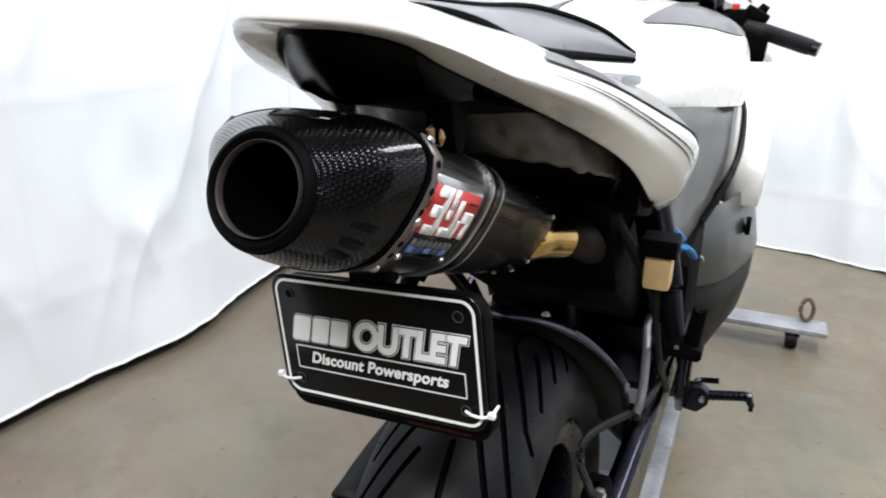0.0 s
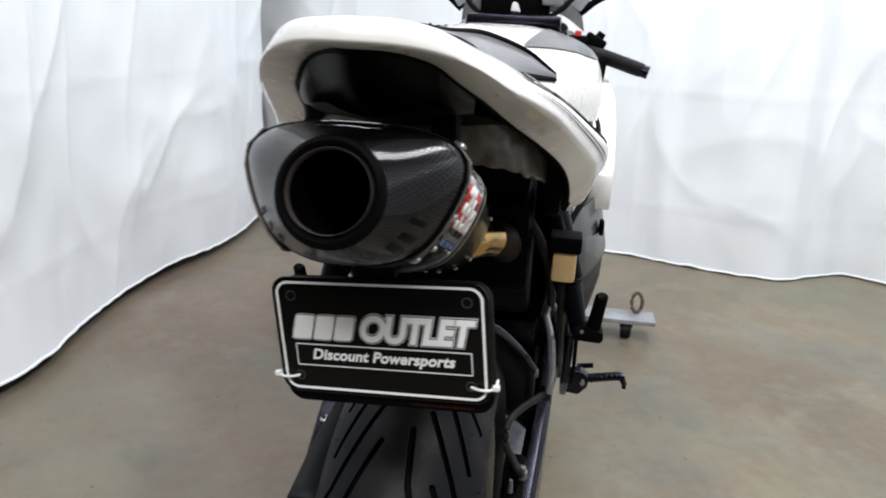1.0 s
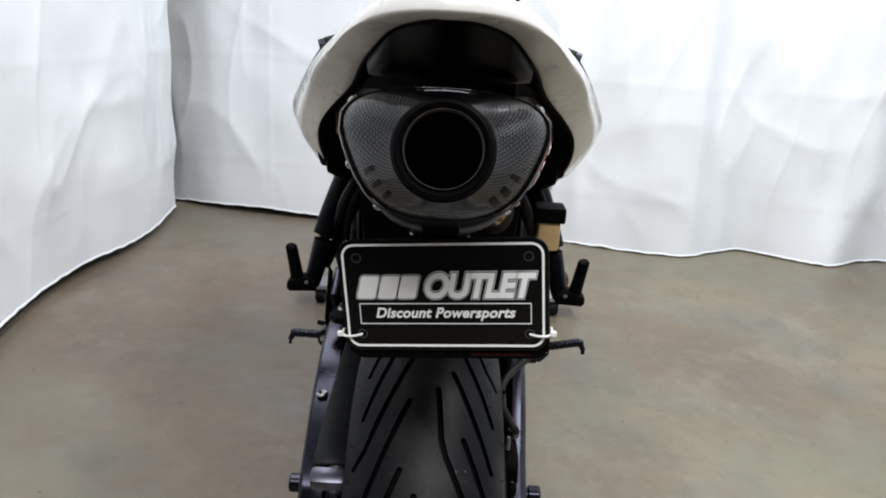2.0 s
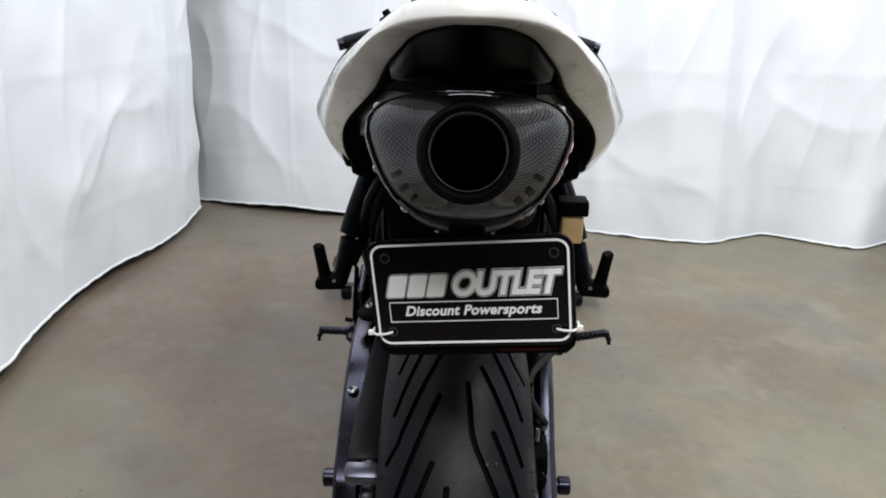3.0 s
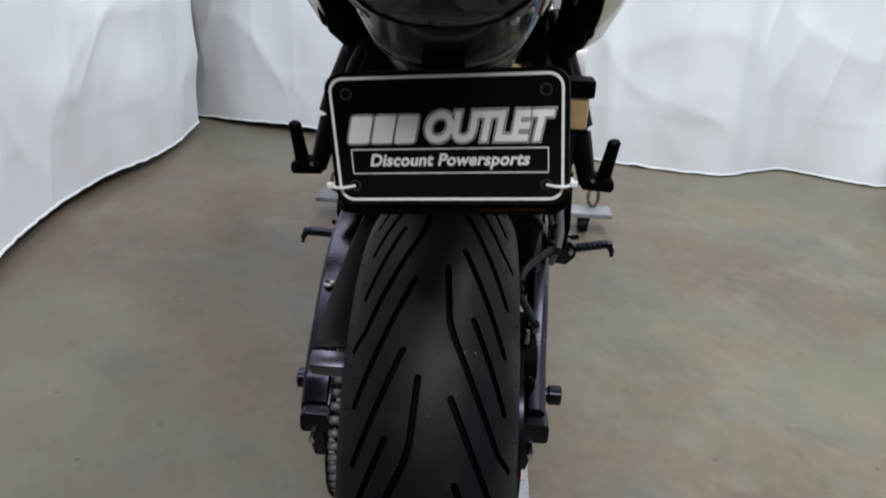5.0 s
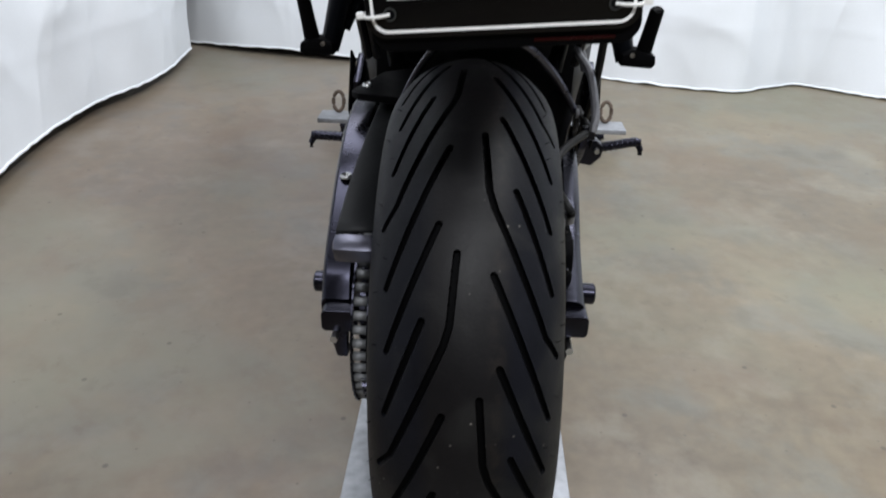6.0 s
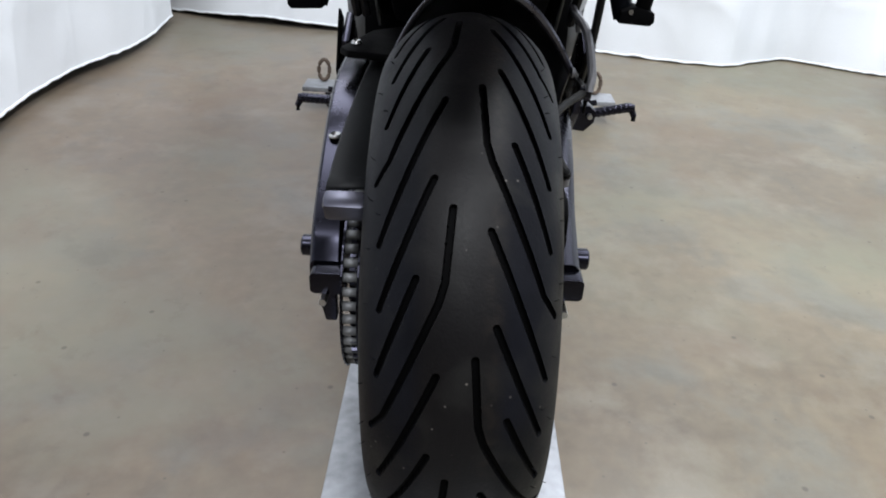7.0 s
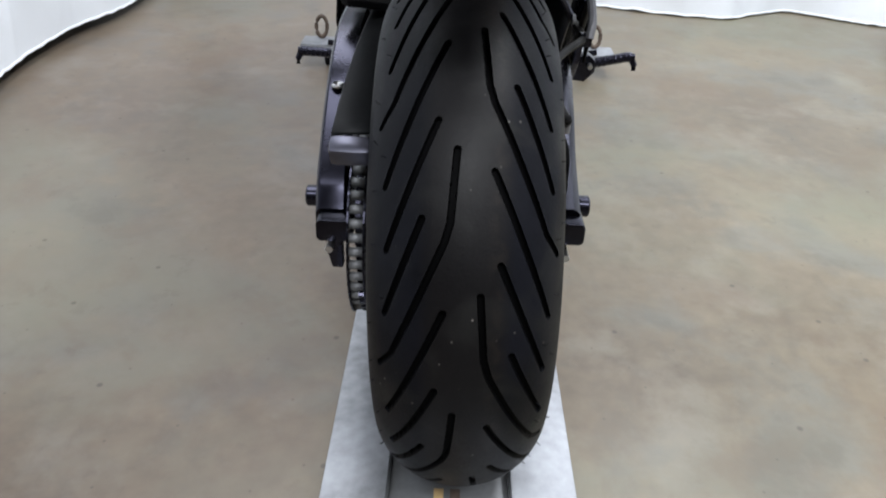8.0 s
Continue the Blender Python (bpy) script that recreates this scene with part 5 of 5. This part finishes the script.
for sx in (-1, 1):
    part("lever_perch", block((sx * 0.190, 1.00, 0.948), (0.050, 0.03, 0.026), 0.006, Euler((0, radians(sx * 28), 0)).to_matrix()), BLACK, bike)
    part("master_cylinder", tube([(sx * 0.192, 1.02, 0.945), (sx * 0.206, 1.02, 0.968)], [0.012, 0.009], 12), BLACK, bike)
for sx in (-1, 1):
    part("cowl_stay", tube([(sx * 0.085, 1.03, 1.000), (sx * 0.110, 1.06, 1.018), (sx * 0.142, 1.12, 1.055)], [0.006, 0.007, 0.006], 8), BLACK, bike, "black cowl stay")
    part("inner_cowl", slab([(sx * x, z) for x, z in ((0.205, 1.110), (0.190, 1.076), (0.172, 1.040), (0.152, 1.012), (0.120, 1.034), (0.136, 1.062), (0.146, 1.110))], "y", 1.146, 1.152, 0.002), PALE, bike, "pale grey inner side of the front cowl")
part("windscreen", loft([spline([(-w, y, z - 0.05), (-w * 0.6, y + 0.02, z - 0.008), (0, y + 0.03, z), (w * 0.6, y + 0.02, z - 0.008), (w, y, z - 0.05)], 17) for y, w, z in ((1.12, 0.10, 1.14), (1.22, 0.15, 1.09), (1.34, 0.17, 1.01))]), GLOSS, bike, "dark tinted windscreen")

# footpegs, passenger brackets, reservoir
for sx in (-1, 1):
    br = part("passenger_bracket", tube([(sx * 0.112, 0.20, 0.80), (sx * 0.135, 0.155, 0.745), (sx * 0.156, 0.13, 0.69), (sx * 0.170, 0.12, 0.635), (sx * 0.176, 0.115, 0.610)], [0.021, 0.018, 0.0145, 0.0125, 0.011], 16, 36, 1.3), SATIN, bike, "black cast passenger footrest bracket")
    part("bracket_web", tube([(sx * 0.100, 0.215, 0.79), (sx * 0.118, 0.178, 0.735), (sx * 0.138, 0.150, 0.685), (sx * 0.160, 0.130, 0.632)], [0.012, 0.011, 0.009, 0.007], 12, 30), SATIN, br)
    part("knuckle", slab([(sx * 0.166, 0.609), (sx * 0.203, 0.607), (sx * 0.207, 0.612), (sx * 0.206, 0.622), (sx * 0.184, 0.628), (sx * 0.168, 0.622)], "y", 0.090, 0.118, 0.003), BLACK, br)
    part("folded_peg", tube([(sx * 0.190, 0.104, 0.610), (sx * 0.1925, 0.103, 0.618), (sx * 0.1985, 0.092, 0.668), (sx * 0.1990, 0.091, 0.673), (sx * 0.1992, 0.090, 0.6755)], [0.0115, 0.0105, 0.0085, 0.0080, 0.0078, 0.0055], 14, 14, 0.75), BLACK, br)
    part("peg_bolt", lathe([(-0.016, 0.001), (-0.016, 0.0028), (-0.010, 0.0032)], (sx * 0.179, 0.106, 0.622), "y", 10), STEEL, br)
    rs = part("rearset", slab([(0.30, 0.52), (0.36, 0.55), (0.44, 0.46), (0.44, 0.39), (0.38, 0.37), (0.33, 0.42)], "x", min(sx * 0.168, sx * 0.180), max(sx * 0.168, sx * 0.180), 0.004), DARKMETAL, bike, "black footrest hanger")
    dx, low, tip = (0.008, 0.008, 0.0) if sx > 0 else (0.003, 0.008, 0.010)
    part("rider_peg", tube([(sx * 0.18 + dx, 0.40, 0.405 - low), (sx * 0.20 + dx, 0.399, 0.406 - low), (sx * 0.255 + dx, 0.394, 0.4115 - tip), (sx * 0.262 + dx, 0.393, 0.412 - tip), (sx * 0.27 + dx, 0.392, 0.413 - tip)], [0.011, 0.0078, 0.0078, 0.0082, 0.0055], 10, 14), DARKMETAL, rs, "knurled black footpeg")
    for q in range(7):
        f = q / 6
        part("peg_rib", lathe([(-0.0014, 0.0074), (-0.0009, 0.0083), (0.0009, 0.0083), (0.0014, 0.0074)], (sx * (0.207 + 0.048 * f) + dx, 0.3985 - 0.0045 * f, 0.4065 + 0.005 * f - low + (low - tip) * f), "x", 14), DARKMETAL, rs)
    part("peg_hinge", slab([(sx * 0.178, 0.372), (sx * 0.201, 0.369), (sx * 0.216, 0.386), (sx * 0.218, 0.404), (sx * 0.205, 0.414), (sx * 0.178, 0.412)], "y", 0.388, 0.412, 0.004), DARKMETAL, rs)
    part("hinge_pin", lathe([(-0.030, 0.001), (-0.030, 0.004), (0.0, 0.004)], (sx * 0.206, 0.408, 0.398), "y", 10), STEEL, rs)
    part("peg_feeler", tube([(sx * 0.264 + dx, 0.392, 0.411 - tip), (sx * 0.270 + dx, 0.390, 0.400 - tip), (sx * 0.270 + dx, 0.389, 0.392 - tip)], [0.006, 0.005, 0.004], 8), DARKMETAL, rs)
    part("heel_guard", slab([(0.33, 0.42), (0.36, 0.54), (0.33, 0.56), (0.29, 0.48)], "x", min(sx * 0.183, sx * 0.187), max(sx * 0.183, sx * 0.187), 0.002), BLACK, rs)
    part("pedal", tube([(sx * 0.185, 0.40, 0.385), (sx * 0.19, 0.43, 0.393), (sx * 0.197, 0.450, 0.394), (sx * 0.227, 0.450, 0.400)], 0.005, 8, 14), DARKMETAL, rs)
    part("hanger_edge", tube([(sx * 0.189, 0.36, 0.490), (sx * 0.183, 0.36, 0.475), (sx * 0.178, 0.36, 0.452), (sx * 0.177, 0.36, 0.430)], [0.003, 0.006, 0.006, 0.004], 8, 12), ALLOY, rs, "polished aluminium hanger edge")
res_ = part("brake_reservoir", block((0.148, 0.105, 0.706), (0.030, 0.030, 0.040), 0.005), AMBER, bike, "brake fluid reservoir with amber fluid")
part("cap", block((0.148, 0.105, 0.736), (0.040, 0.038, 0.022), 0.004), BLACK, res_, "black reservoir cap")
part("hose", tube([(0.148, 0.105, 0.69), (0.15, 0.12, 0.64), (0.155, 0.18, 0.55), (0.16, 0.28, 0.46)], 0.005, 8, 16), RUBBER, bike)
for pts in ([(0.150, 0.185, 0.730), (0.153, 0.225, 0.712), (0.156, 0.255, 0.697)], [(0.163, 0.245, 0.690), (0.168, 0.27, 0.676), (0.172, 0.29, 0.662)]):
    part("strap", tube(pts, 0.0072, 8, 8, 0.5), BLUE, bike, "blue plastic strap")
caliper = part("brake_caliper", slab([(-0.026, 0.392), (-0.020, 0.420), (-0.004, 0.432), (0.030, 0.430), (0.060, 0.436), (0.092, 0.430), (0.100, 0.404), (0.070, 0.388), (0.010, 0.380)], "x", 0.094, 0.123, 0.006), BLACK, bike, "black rear brake caliper")
for y, z, r in ((0.006, 0.424, 0.0105), (0.052, 0.432, 0.0115), (-0.038, 0.398, 0.008)):
    boss = part("piston_boss", lathe([(-0.012, 0.001), (-0.012, r), (0.004, r), (0.007, r * 0.8), (0.007, 0.001)], (0.112, y, z), "z", 18), BLACK, caliper)
    part("boss_bolt", lathe([(0.007, 0.0005), (0.0075, r * 0.45), (0.0115, r * 0.42), (0.012, 0.0005)], (0.112, y, z), "z", 6), DARKMETAL, boss)
part("banjo_fitting", lathe([(-0.006, 0.003), (-0.006, 0.008), (0.004, 0.008), (0.005, 0.0055), (0.010, 0.0055), (0.011, 0.001)], (0.1185, 0.032, 0.440), "z", 12), BRAID, caliper, "steel banjo fitting")
part("bleed_nipple", tube([(0.107, -0.010, 0.440), (0.107, -0.011, 0.452), (0.107, -0.012, 0.459)], [0.0034, 0.0028, 0.0022], 8), BRAID, caliper)
part("caliper_bracket", slab([(-0.060, 0.350), (-0.050, 0.378), (-0.010, 0.384), (0.085, 0.380), (0.110, 0.356), (0.060, 0.340)], "x", 0.092, 0.100, 0.003), DARKMETAL, caliper)
part("brake_hose", tube([(0.119, 0.022, 0.449), (0.117, 0.000, 0.462), (0.108, 0.006, 0.474), (0.096, 0.013, 0.494), (0.097, 0.022, 0.518), (0.111, 0.050, 0.524), (0.136, 0.085, 0.528), (0.146, 0.12, 0.522), (0.152, 0.20, 0.505), (0.152, 0.28, 0.50)], 0.0048, 8, 40), RUBBER, bike)
part("hose_clamp", block((0.140, 0.092, 0.527), (0.016, 0.014, 0.016), 0.003), DARKMETAL, bike)
part("braided_line", tube([(0.144, 0.086, 0.530), (0.1464, 0.097, 0.552), (0.1415, 0.138, 0.586), (0.1325, 0.196, 0.597), (0.137, 0.240, 0.596), (0.146, 0.254, 0.583), (0.152, 0.262, 0.560)], 0.0052, 8, 36), BRAID, bike, "braided steel brake line")
for k, sx in ((0, -1), (1, -1), (0, 1)):
    part("cable", tube([(sx * (0.085 + 0.012 * k), 0.06, 0.80), (sx * (0.118 + 0.012 * k), 0.09, 0.735), (sx * (0.135 + 0.012 * k), 0.16, 0.66), (sx * (0.138 + 0.012 * k), 0.26, 0.57)], 0.0065, 8, 18), RUBBER, bike, "black rubber-sleeved cable")
